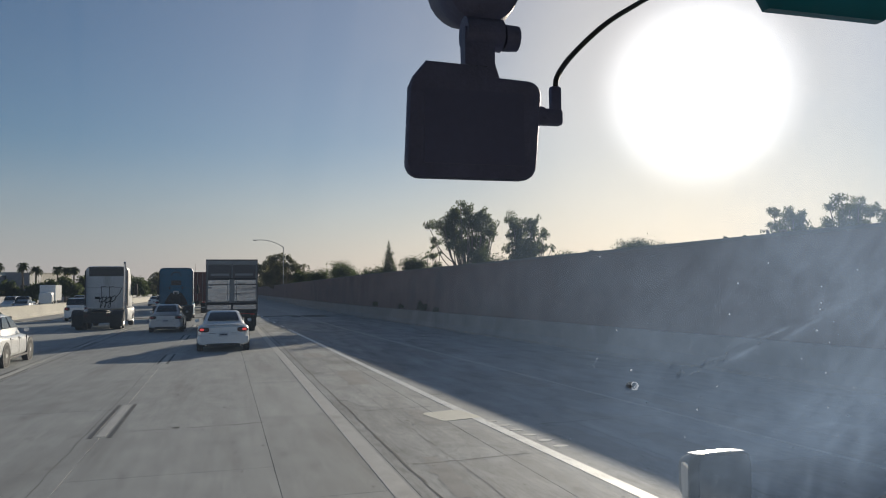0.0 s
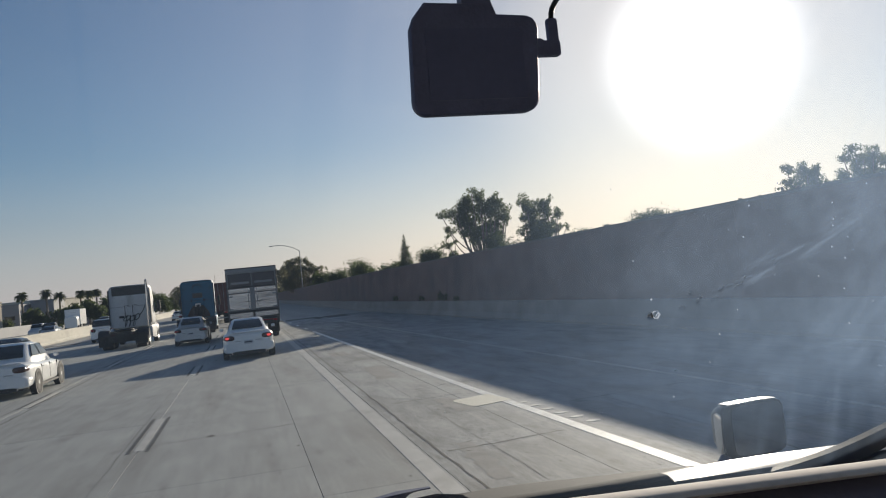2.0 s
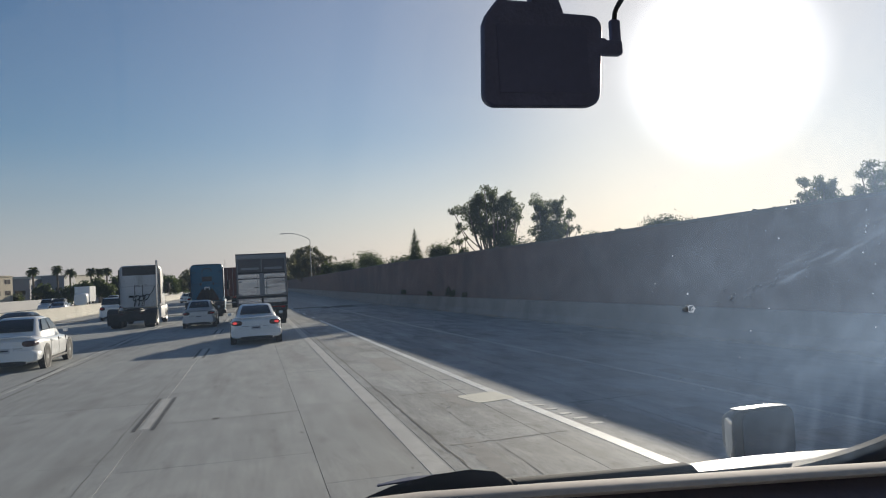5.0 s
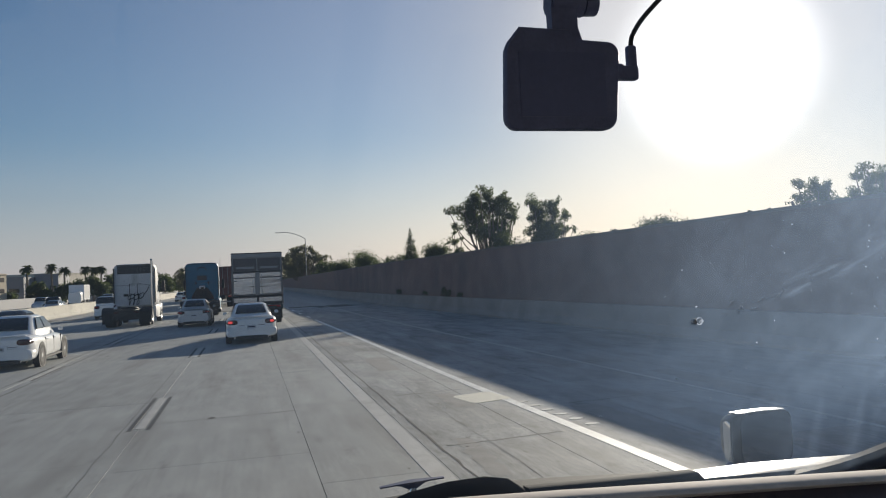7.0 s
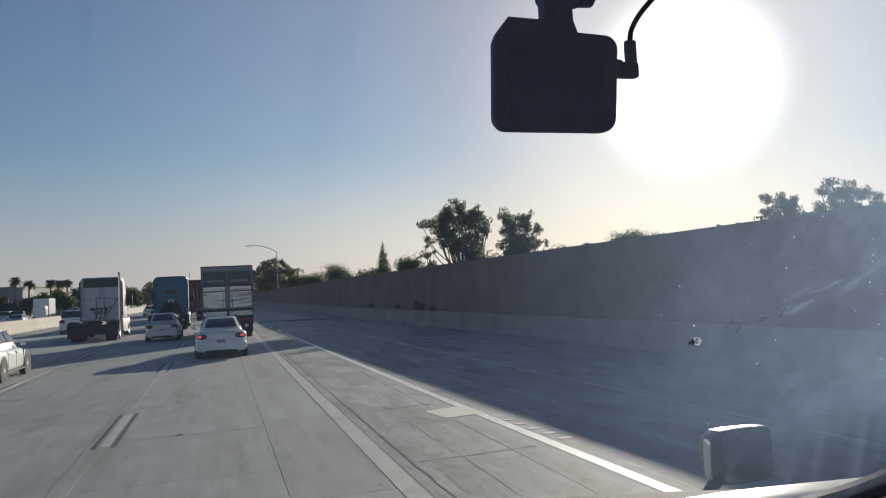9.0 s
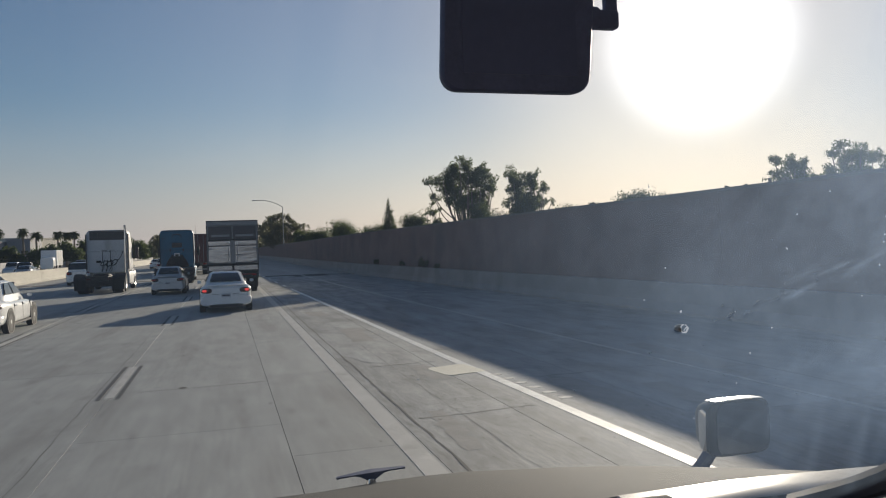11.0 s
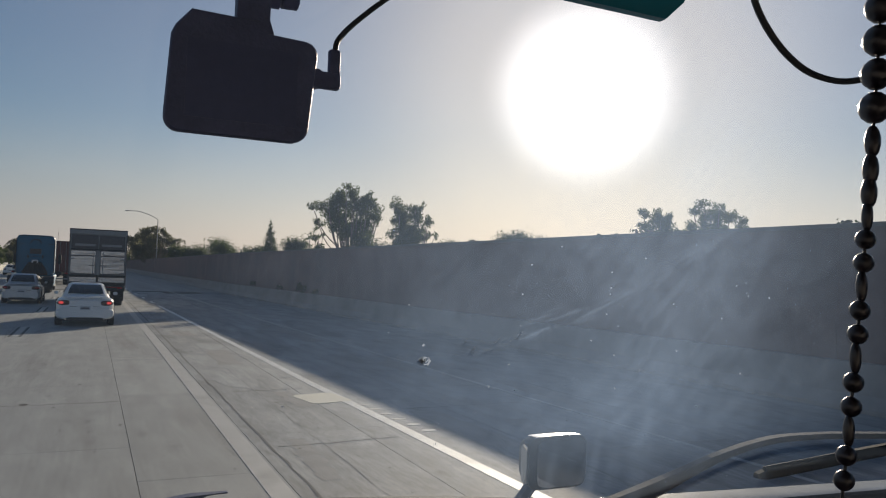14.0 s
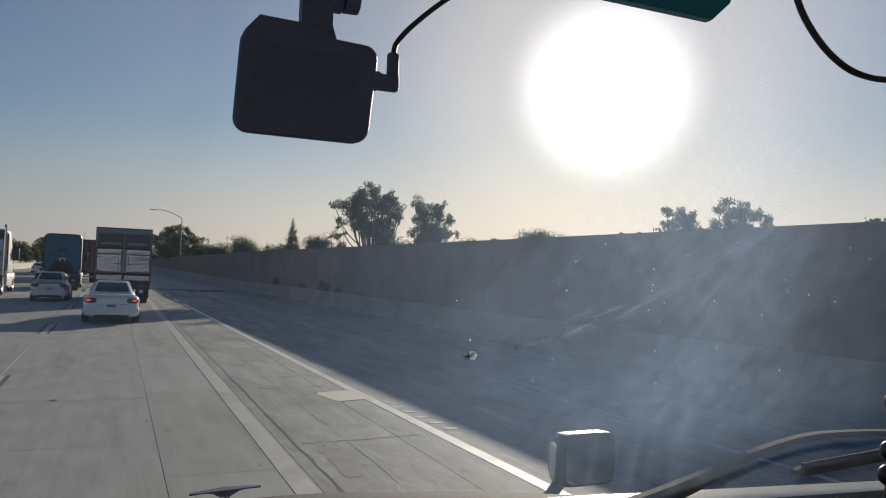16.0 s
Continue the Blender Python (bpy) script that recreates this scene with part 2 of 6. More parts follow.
        scratch = calc("MULTIPLY", band, soft(n4.outputs["Fac"], 0.46, 0.70, 0.0, 1.0))
        amount = calc("ADD", amount, calc("MULTIPLY", scratch, dirt * 0.50))
        nt.links.new(amount, m2.inputs[0])
        nt.links.new(mx.outputs[0], m2.inputs[1])
        nt.links.new(tl.outputs[0], m2.inputs[2])
        last = m2
    nt.links.new(last.outputs[0], out.inputs["Surface"])
    return m


M = dict(
    slab=mat("concrete_pavement", (0.308, 0.318, 0.308), 0.75, var=0.20, scale=1.3, bump=0.10, bscale=60, stretch=(2.2, 0.8, 1), rand=0.10,
             where="World", stain=0.6, stain_col=(0.15, 0.142, 0.13), stain_scale=0.9, stain_stretch=(1.5, 0.16, 1), groove=0.16, blotch=0.28),
    shoulder=mat("worn_pavement", (0.268, 0.28, 0.280), 0.8, var=0.5, scale=1.2, bump=0.22, bscale=45, stretch=(1.8, 0.4, 1), rand=0.16,
                 where="World", stain=0.7, stain_col=(0.115, 0.116, 0.116), stain_scale=1.3, stain_stretch=(1.2, 0.5, 1), groove=0.18, blotch=0.32),
    joint=mat("joint_tar", (0.075, 0.072, 0.068), 0.9, var=0.2, scale=4, where="World"),
    far_road=mat("far_pavement", (0.32, 0.312, 0.285), 0.75, var=0.2, scale=0.3, stretch=(3, 0.1, 1), where="World"),
    paint=mat("road_paint", (0.72, 0.72, 0.69), 0.6, var=0.18, scale=3, bump=0.2, where="World", stain=0.45, stain_col=(0.33, 0.31, 0.29), stain_scale=2.5),
    paint_cream=mat("cream_paint", (0.70, 0.67, 0.55), 0.7, var=0.12, scale=4, where="World", stain=0.3, stain_col=(0.36, 0.34, 0.28), stain_scale=4),
    paint_dim=mat("worn_road_paint", (0.47, 0.465, 0.44), 0.7, var=0.22, scale=2.5, where="World", stain=0.7, stain_col=(0.3, 0.29, 0.27), stain_scale=1.6),
    black_line=mat("black_contrast_paint", (0.055, 0.055, 0.055), 0.7, var=0.25, scale=4, where="World", stain=0.4, stain_col=(0.2, 0.2, 0.19), stain_scale=2),
    earth=mat("dry_earth", (0.17, 0.14, 0.10), 0.95, var=0.25, scale=0.15, bump=0.4, bscale=2, where="World"),
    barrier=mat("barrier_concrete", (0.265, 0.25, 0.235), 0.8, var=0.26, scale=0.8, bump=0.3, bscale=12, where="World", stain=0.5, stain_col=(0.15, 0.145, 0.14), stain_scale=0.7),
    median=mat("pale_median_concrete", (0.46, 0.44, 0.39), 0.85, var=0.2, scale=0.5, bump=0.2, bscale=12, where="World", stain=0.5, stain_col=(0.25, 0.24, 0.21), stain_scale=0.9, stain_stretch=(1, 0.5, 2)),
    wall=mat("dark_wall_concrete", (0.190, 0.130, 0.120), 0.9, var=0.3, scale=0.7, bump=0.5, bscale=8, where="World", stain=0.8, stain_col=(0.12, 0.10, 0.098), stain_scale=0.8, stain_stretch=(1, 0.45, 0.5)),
    cap=mat("wall_cap", (0.16, 0.145, 0.13), 0.85, var=0.15, scale=1.5, where="World"),
    leaf=mat("eucalyptus_leaf", (0.075, 0.095, 0.05), 0.6, var=0.2, scale=0.5, island=0.3),
    leaf_dark=mat("dark_leaf", (0.045, 0.065, 0.03), 0.65, var=0.2, scale=0.5, island=0.3),
    # far foliage: haze of the distance put into a paler leaf colour
    leaf_hazed=mat("distance_hazed_leaf", (0.115, 0.12, 0.085), 0.65, var=0.2, scale=0.3, island=0.3),
    palm_leaf=mat("palm_frond", (0.07, 0.09, 0.04), 0.55, var=0.2, scale=1, island=0.25),
    bark=mat("bark", (0.22, 0.18, 0.14), 0.9, var=0.25, scale=3, bump=0.5, bscale=12),
    white=mat("white_car_paint", (0.84, 0.84, 0.83), 0.3, var=0.03, scale=3, coat=0.6),
    white_dirty=mat("dusty_white_paint", (0.60, 0.60, 0.60), 0.45, var=0.12, scale=1.2, stain=0.5, stain_col=(0.30, 0.29, 0.27), stain_scale=1.0, stain_stretch=(1.5, 1, 0.5)),
    silver=mat("silver_car_paint", (0.58, 0.59, 0.60), 0.3, metal=0.3, var=0.04, coat=0.5),
    black_paint=mat("black_car_paint", (0.02, 0.02, 0.022), 0.25, var=0.1, coat=0.6),
    blue=mat("blue_truck_paint", (0.007, 0.105, 0.20), 0.5, var=0.08, scale=1.0, coat=0.0, stain=0.3, stain_col=(0.03, 0.06, 0.08), stain_scale=1.0),
    maroon=mat("maroon_container_paint", (0.11, 0.035, 0.03), 0.6, var=0.18, scale=1.2, stain=0.4, stain_col=(0.05, 0.03, 0.025), stain_scale=0.9),
    # the stretched stain paints banded reflections into the polished panels' colour
    stainless=mat("stainless_painted_reflections", (0.54, 0.54, 0.55), 0.2, metal=0.85, var=0.2, scale=1.2, bump=0.9, bscale=1.6, stretch=(0.35, 1, 2.6), stain=0.85, stain_col=(0.13, 0.125, 0.13), stain_scale=1.5, stain_stretch=(0.30, 1, 2.6)),
    truck_dark=mat("dark_truck_trim", (0.10, 0.088, 0.088), 0.5, var=0.15, scale=2),
    alu=mat("dull_aluminium", (0.27, 0.27, 0.275), 0.45, metal=0.6, var=0.12, scale=2),
    grey_paint=mat("grey_paint", (0.30, 0.30, 0.30), 0.5, var=0.1, scale=2),
    dark_panel=mat("dark_panel", (0.035, 0.034, 0.036), 0.45, var=0.2, scale=2),
    frame=mat("chassis_black", (0.022, 0.02, 0.02), 0.6, var=0.25, scale=3),
    rubber=mat("tyre_rubber", (0.025, 0.024, 0.023), 0.85, var=0.2, scale=6, bump=0.2),
    rim=mat("wheel_rim", (0.5, 0.5, 0.5), 0.35, metal=0.8, var=0.1, scale=5),
    glass=mat("dark_car_glass", (0.025, 0.028, 0.03), 0.08, var=0.1, scale=2, coat=0.3),
    red=mat("tail_light", (0.35, 0.02, 0.02), 0.25, var=0.1, scale=8, coat=0.3),
    red_lit=mat("lit_brake_light", (0.5, 0.03, 0.03), 0.25, var=0.05, scale=8, emit=(1.0, 0.09, 0.07), power=0.5),
    dark_lamp=mat("smoked_lamp", (0.06, 0.02, 0.02), 0.2, var=0.1, scale=8, coat=0.3),
    chrome=mat("chrome", (0.7, 0.7, 0.7), 0.14, metal=1.0, var=0.04, scale=6),
    plate=mat("plate_paint", (0.5, 0.52, 0.55), 0.5, var=0.05, scale=6),
    ink=mat("dark_marking", (0.05, 0.05, 0.07), 0.6, var=0.1, scale=6),
    # black plastic and screen: bluish glare haze is put into both base colours
    device=mat("glare_hazed_black_plastic", (0.078, 0.096, 0.180), 0.6, var=0.2, scale=40, bump=0.1, bscale=300),
    screen=mat("glare_hazed_screen", (0.070, 0.088, 0.172), 0.55, var=0.1, scale=20),
    cable=mat("cable_rubber", (0.015, 0.015, 0.015), 0.6, var=0.2, scale=30),
    bead=mat("dark_bead", (0.010, 0.006, 0.008), 0.33, var=0.2, scale=40, coat=0.15),
    visor=mat("blue_tinted_visor", (0.02, 0.10, 0.13), 0.35, var=0.15, scale=10),
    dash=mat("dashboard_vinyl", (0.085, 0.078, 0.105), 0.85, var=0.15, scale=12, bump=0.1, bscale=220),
    # edge of the dark dashboard, sunlight put into its pale colour
    dash_edge=mat("sunlit_dashboard_edge", (0.42, 0.41, 0.39), 0.85, var=0.2, scale=10),
    # lining of the unseen cab shell, kept pale to bounce light onto the dash camera
    lining=mat("cab_lining", (0.38, 0.37, 0.36), 0.85, var=0.12, scale=8),
    hood=mat("dusty_grey_hood", (0.07, 0.07, 0.07), 0.8, var=0.12, scale=4, coat=0.0, stain=0.3, stain_col=(0.06, 0.06, 0.055), stain_scale=5),
    mirror_paint=mat("mirror_paint", (0.035, 0.035, 0.037), 0.3, var=0.1, scale=8),
    cowl=mat("white_cowl", (0.34, 0.335, 0.32), 0.24, var=0.14, scale=6, coat=0.0, stain=0.6, stain_col=(0.2, 0.19, 0.17), stain_scale=9),
    wiper=mat("wiper_rubber", (0.025, 0.025, 0.027), 0.85, var=0.2, scale=20),
    mirror=mat("mirror_glass", (0.25, 0.255, 0.27), 0.03, metal=1.0, var=0.01, scale=3),
    bezel=mat("black_mirror_rim", (0.006, 0.006, 0.007), 0.45, var=0.2, scale=30),
    steel=mat("galvanised_steel", (0.33, 0.33, 0.32), 0.5, metal=0.5, var=0.12, scale=4),
    facade=mat("grey_stucco", (0.33, 0.33, 0.34), 0.85, var=0.08, scale=0.2),
    facade_white=mat("white_stucco", (0.62, 0.58, 0.50), 0.85, var=0.06, scale=0.2),
    facade_cream=mat("cream_stucco", (0.52, 0.46, 0.36), 0.85, var=0.06, scale=0.2),
    grit=mat("grit", (0.5, 0.48, 0.45), 0.8, var=0.1, scale=5, island=0.45),
    tar=mat("tar_spot", (0.06, 0.058, 0.055), 0.85, var=0.2, scale=5, island=0.5),
    repair=mat("tar_repair", (0.245, 0.242, 0.232), 0.85, var=0.25, scale=3, where="World", stain=0.5, stain_col=(0.2, 0.195, 0.19), stain_scale=2.5),
    speck=mat("dust_speck", (0.62, 0.66, 0.70), 0.6, var=0.1, scale=50, island=0.5),
    chip_grey=mat("frosted_glass_chip", (0.42, 0.44, 0.46), 0.5, var=0.4, scale=500),
    chip=mat("crushed_glass", (0.17, 0.18, 0.19), 0.4, var=0.4, scale=400),
    # wiper arm: greyer than the rubber, skylight from above put into its colour
    arm=mat("sky_lifted_wiper_arm", (0.06, 0.06, 0.063), 0.55, var=0.25, scale=25),
)


def shine_through(m, tint, share):
    """Lets a share of the light pass through a thin material."""
    t = m.node_tree
    tl, mx = t.nodes.new("ShaderNodeBsdfTranslucent"), t.nodes.new("ShaderNodeMixShader")
    tl.inputs[0].default_value, mx.inputs[0].default_value = (*tint, 1), share
    t.links.new(t.nodes["Principled BSDF"].outputs[0], mx.inputs[1])
    t.links.new(tl.outputs[0], mx.inputs[2])
    t.links.new(mx.outputs[0], t.nodes["Material Output"].inputs["Surface"])


shine_through(M["leaf"], (0.16, 0.19, 0.07), 0.42)
shine_through(M["leaf_dark"], (0.10, 0.13, 0.045), 0.42)
shine_through(M["leaf_hazed"], (0.20, 0.20, 0.11), 0.42)
shine_through(M["palm_leaf"], (0.15, 0.17, 0.06), 0.42)
shine_through(M["visor"], (0.03, 0.30, 0.36), 0.35)
M["hood"].node_tree.nodes["Principled BSDF"].inputs["Specular IOR Level"].default_value = 0.12
nt = M["speck"].node_tree
speck_tl = nt.nodes.new("ShaderNodeBsdfTranslucent")
speck_tl.inputs[0].default_value = (0.25, 0.30, 0.38, 1)
nt.links.new(speck_tl.outputs[0], nt.nodes["Material Output"].inputs["Surface"])
M["windshield"] = pane("windshield_glass", 0.985, (0.96, 0.98, 0.98), 0.114)


# ---- mesh helpers ----
def add_box(bm, x0, x1, y0, y1, z0, z1, bev=0.0, seg=2):
    vs = [bm.verts.new(c) for c in ((x0, y0, z0), (x1, y0, z0), (x1, y1, z0), (x0, y1, z0), (x0, y0, z1), (x1, y0, z1), (x1, y1, z1), (x0, y1, z1))]
    fs = [bm.faces.new([vs[i] for i in f]) for f in ((3, 2, 1, 0), (4, 5, 6, 7), (0, 1, 5, 4), (1, 2, 6, 5), (2, 3, 7, 6), (3, 0, 4, 7))]
    if bev:
        edges = {e for f in fs for e in f.edges}
        bmesh.ops.bevel(bm, geom=list(edges), offset=bev, segments=seg, profile=0.5, affect="EDGES")
    return bm


def box(x0, x1, y0, y1, z0, z1, bev=0.0, seg=2):
    return add_box(bmesh.new(), x0, x1, y0, y1, z0, z1, bev, seg)


def loft(rings, bm=None, cap=True):
    """Skin between rings of equally many points."""
    bm = bm or bmesh.new()
    rows = [[bm.verts.new(p) for p in r] for r in rings]
    n = len(rows[0])
    for a, b in zip(rows, rows[1:]):
        for i in range(n):
            bm.faces.new((a[i], a[(i + 1) % n], b[(i + 1) % n], b[i]))
    if cap:
        bm.faces.new(rows[0][::-1])
        bm.faces.new(rows[-1])
    if cap:
        bmesh.ops.recalc_face_normals(bm, faces=bm.faces[:])
    return bm


def super_ring(cx, cz, hx, hz, y, n=20, power=4.0):
    pts = []
    for i in range(n):
        a = 2 * math.pi * (i + 0.5) / n
        c, s = math.cos(a), math.sin(a)
        pts.append((cx + hx * math.copysign(abs(c) ** (2 / power), c), y, cz + hz * math.copysign(abs(s) ** (2 / power), s)))
    return pts


def disc_ring(c, axis, r, n):
    axis = Vector(axis).normalized()
    u = axis.orthogonal().normalized()
    v = axis.cross(u)
    return [Vector(c) + r * (math.cos(2 * math.pi * i / n) * u + math.sin(2 * math.pi * i / n) * v) for i in range(n)]


def rod(points, radii, n=8, bm=None):
    """A tube along points, with a radius at each."""
    bm = bm or bmesh.new()
    pts = [Vector(p) for p in points]
    if isinstance(radii, (int, float)):
        radii = [radii] * len(pts)
    rings, u = [], None
    for i, p in enumerate(pts):
        d = (pts[min(i + 1, len(pts) - 1)] - pts[max(i - 1, 0)]).normalized()
        u = d.orthogonal().normalized() if u is None else (u - d * u.dot(d)).normalized()
        v = d.cross(u)
        rings.append([p + radii[i] * (math.cos(2 * math.pi * k / n) * u + math.sin(2 * math.pi * k / n) * v) for k in range(n)])
    return loft(rings, bm)


def spline(points, steps=8):
    """A smooth line through points (Catmull-Rom)."""
    p = [Vector(q) for q in points]
    p = [2 * p[0] - p[1], *p, 2 * p[-1] - p[-2]]
    out = []
    for i in range(1, len(p) - 2):
        for k in range(steps):
            t = k / steps
            out.append(0.5 * (2 * p[i] + (p[i + 1] - p[i - 1]) * t + (2 * p[i - 1] - 5 * p[i] + 4 * p[i + 1] - p[i + 2]) * t * t
                              + (3 * p[i] - p[i - 1] - 3 * p[i + 1] + p[i + 2]) * t ** 3))
    return out + [p[-2]]


def quad_panel(a, b, c, d, thick=0.006):
    """A thin panel over the corners a, b, c, d."""
    a, b, c, d = (Vector(q) for q in (a, b, c, d))
    n = (b - a).cross(d - a).normalized() * thick
    return loft([[q - n for q in (a, b, c, d)], [q + n for q in (a, b, c, d)]])


def mesh_of(name, bm, material, smooth=False):
    me = bpy.data.meshes.new(name)
    bm.to_mesh(me)
    bm.free()
    me.materials.append(material)
    if smooth:
        for p in me.polygons:
            p.use_smooth = True
        me.set_sharp_from_angle(angle=radians(38))
    return me


def part(name, bm, material, parent, label="", smooth=False, at=None):
    ob = new(name, mesh_of(name, bm, material, smooth))
    ob.parent = parent
    if at is not None:
        ob.matrix_basis = at
    return tagged(ob, label)


def thing(name, x, y, z, label, category, group="", kind="", rz=0.0):
    ob = new(name)
    ob.matrix_basis = pose(x, y, z, 0, 0, rz)
    return tagged(ob, label, category, group, kind)


def single(name, bm, material, label, category, group="", kind="", smooth=False, at=None):
    ob = new(name, mesh_of(name, bm, material, smooth))
    if at is not None:
        ob.matrix_basis = at
    return tagged(ob, label, category, group, kind)


# ---- ground, road, walls ----
WALL_H = 3.27


def wall_x(y):
    """The retaining wall closes in on the lanes until the ramp has merged."""
    return 13.1 - 0.040 * min(y, 62.0)


single("ground", box(-3000, 3000, -3000, 3000, -0.5, -0.08), M["earth"], "dry brown earth reaching to the horizon", "ground", kind="structure")
road = thing("road", 0, 0, 0, "sunlit worn concrete freeway pavement with tarred joints", "road", kind="structure")
part("road_bed", loft([[(-16.2, y, z) for y, z in ((-30, -0.09), (66, -0.09), (66, -0.014), (-30, -0.014))], [(wall_x(y) - 0.5, y, z) for y, z in ((-30, -0.09), (66, -0.09), (66, -0.014), (-30, -0.014))]]), M["joint"], road, "dark tar under the joints")
bm = bmesh.new()
add_box(bm, -16.2, wall_x(66) - 0.5, 66, 900, -0.09, 0.0)
add_box(bm, -16.2, wall_x(-30) - 0.5, -60, -30, -0.09, 0.0)
part("far_pavement", bm, M["far_road"], road)
single("opposite_road", box(-37, -16.8, -60, 900, -0.09, 0.0), M["far_road"], "pale concrete carriageway beyond the median barrier", "road", kind="structure")


def barrier_profile(x, side, y, h):
    """A safety-shape barrier in section; side +1 leans away to +x."""
    s = side
    return [(x, y, -0.08), (x, y, 0.08), (x + s * 0.13, y, 0.30), (x + s * 0.20, y, h), (x + s * 0.40, y, h), (x + s * 0.40, y, -0.08)]


def build_barrier(name, label, line, side, h, y0, y1, step, material):
    b = thing(name, 0, 0, 0, label, "barrier", kind="structure")
    y = y0
    while y < y1:
        near = -5 < y < 110
        e = min(y + (step if near else 80), y1)
        part("barrier_segment", loft([barrier_profile(line(y + 0.008), side, y + 0.008, h), barrier_profile(line(e - 0.008), side, e - 0.008, h)]), M[material], b)
        y = e
    return b


def between(y0, y1, a, b, z0, z1):
    """A length of wall from a to b metres behind the wall's face."""
    return loft([[(wall_x(y) + a, y, z0), (wall_x(y) + b, y, z0), (wall_x(y) + b, y, z1), (wall_x(y) + a, y, z1)] for y in (y0, y1)])


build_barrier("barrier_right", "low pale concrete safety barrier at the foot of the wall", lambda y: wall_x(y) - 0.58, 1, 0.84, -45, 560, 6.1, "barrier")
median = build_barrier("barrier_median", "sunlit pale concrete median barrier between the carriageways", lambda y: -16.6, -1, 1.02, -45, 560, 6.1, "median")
single("median_cap", box(-17.02, -16.78, -45, 560, 1.02, 1.06, 0.01), M["median"], "flat concrete top of the median barrier", "barrier", kind="structure")

wall = thing("wall_right", 0, 0, 0, "tall dark brown retaining wall along the freeway, in shade", "wall", kind="structure")
cuts = [-45.0, -5.0, *np.arange(2.3, 118, 7.3).tolist(), 180.0, 260.0, 360.0, 560.0]
rng = random.Random(4)
for y0, y1 in zip(cuts, cuts[1:]):
    a = rng.uniform(-0.003, 0.003)
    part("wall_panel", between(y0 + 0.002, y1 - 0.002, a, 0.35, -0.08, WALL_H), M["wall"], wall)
    part("wall_cap", between(y0, y1, -0.05, 0.40, WALL_H, WALL_H + 0.08), M["cap"], wall, "thin concrete coping")


# ---- trees ----
def leaves(centres, radii, count, size, rng, material, name, parent, flat=0.75, droop=0.0):
    """A crown of small leaf sprays, packed in clumps."""
    centres, radii = np.array(centres), np.array(radii)
    w = radii ** 2.2
    idx = rng.choice(len(centres), size=count, p=w / w.sum())
    d = rng.normal(size=(count, 3))
    d *= (rng.uniform(0, 1, count) ** 0.45 * rng.uniform(0.55, 1.45, count) / np.linalg.norm(d, axis=1))[:, None]
    pos = centres[idx] + d * radii[idx][:, None] * np.array([1, 1, flat])
    pos[:, 2] -= droop * rng.uniform(0, 1, count) * radii[idx]
    u = rng.normal(size=(count, 3))
    u /= np.linalg.norm(u, axis=1, keepdims=True)
    v = np.cross(u, rng.normal(size=(count, 3)))
    v /= np.linalg.norm(v, axis=1, keepdims=True)
    s = size * rng.uniform(0.5, 1.3, count)[:, None]
    quad = np.stack([pos - u * s, pos + v * s * 0.35, pos + u * s, pos - v * s * 0.35], axis=1).reshape(-1, 3)
    me = bpy.data.meshes.new(name)
    me.from_pydata(quad.tolist(), [], (np.arange(count * 4).reshape(-1, 4)).tolist())
    me.materials.append(material)
    ob = new(name, me)
    ob.parent = parent
    return tagged(ob, kind="stuff")


def bush(x, y, h, w, seed, label, count=1800, leaf="leaf_dark", size=0.22, name="bush", z=-0.08, category="bush", group="", low=0.25):
    r, g = random.Random(seed), np.random.default_rng(seed)
    t = thing(name, x, y, z, label, category, group)
    bm = bmesh.new()
    for i in range(5):
        rod([(0, 0, 0), (r.uniform(-w, w) * 0.3, r.uniform(-w, w) * 0.3, h * r.uniform(0.5, 0.8))], [0.05, 0.02], 5, bm)
    part("stem", bm, M["bark"], t)
    cs = [(r.uniform(-w, w) * 0.6, r.uniform(-w, w) * 0.5, h * r.uniform(low, 0.82)) for i in range(14)]
    leaves(cs, [h * r.uniform(0.14, 0.26) * (1.15 - low) / 0.9 for i in cs], count, size, g, M[leaf], "crown", t, 0.85)
    return t


def cypress(x, y, h, seed, label):
    r, g = random.Random(seed), np.random.default_rng(seed)
    t = thing("cypress_tree", x, y, -0.08, label, "tree")
    part("trunk", rod([(0, 0, 0), (0, 0, h * 0.5), (0, 0, h * 0.9)], [0.16, 0.1, 0.03], 8), M["bark"], t)
    cs, rs = [], []
    for i in range(34):
        f = (i + 0.5) / 34
        w = 0.21 * h * (1 - f) ** 0.8 * (0.7 + 0.3 * min(1, f * 5))
        a = i * 2.4
        cs.append((math.cos(a) * w * 0.5, math.sin(a) * w * 0.5, h * (0.08 + 0.9 * f)))
        rs.append(max(0.14, w * 0.62))
    leaves(cs, rs, 16000, 0.11, g, M["leaf_dark"], "crown", t, 1.1)
    return t


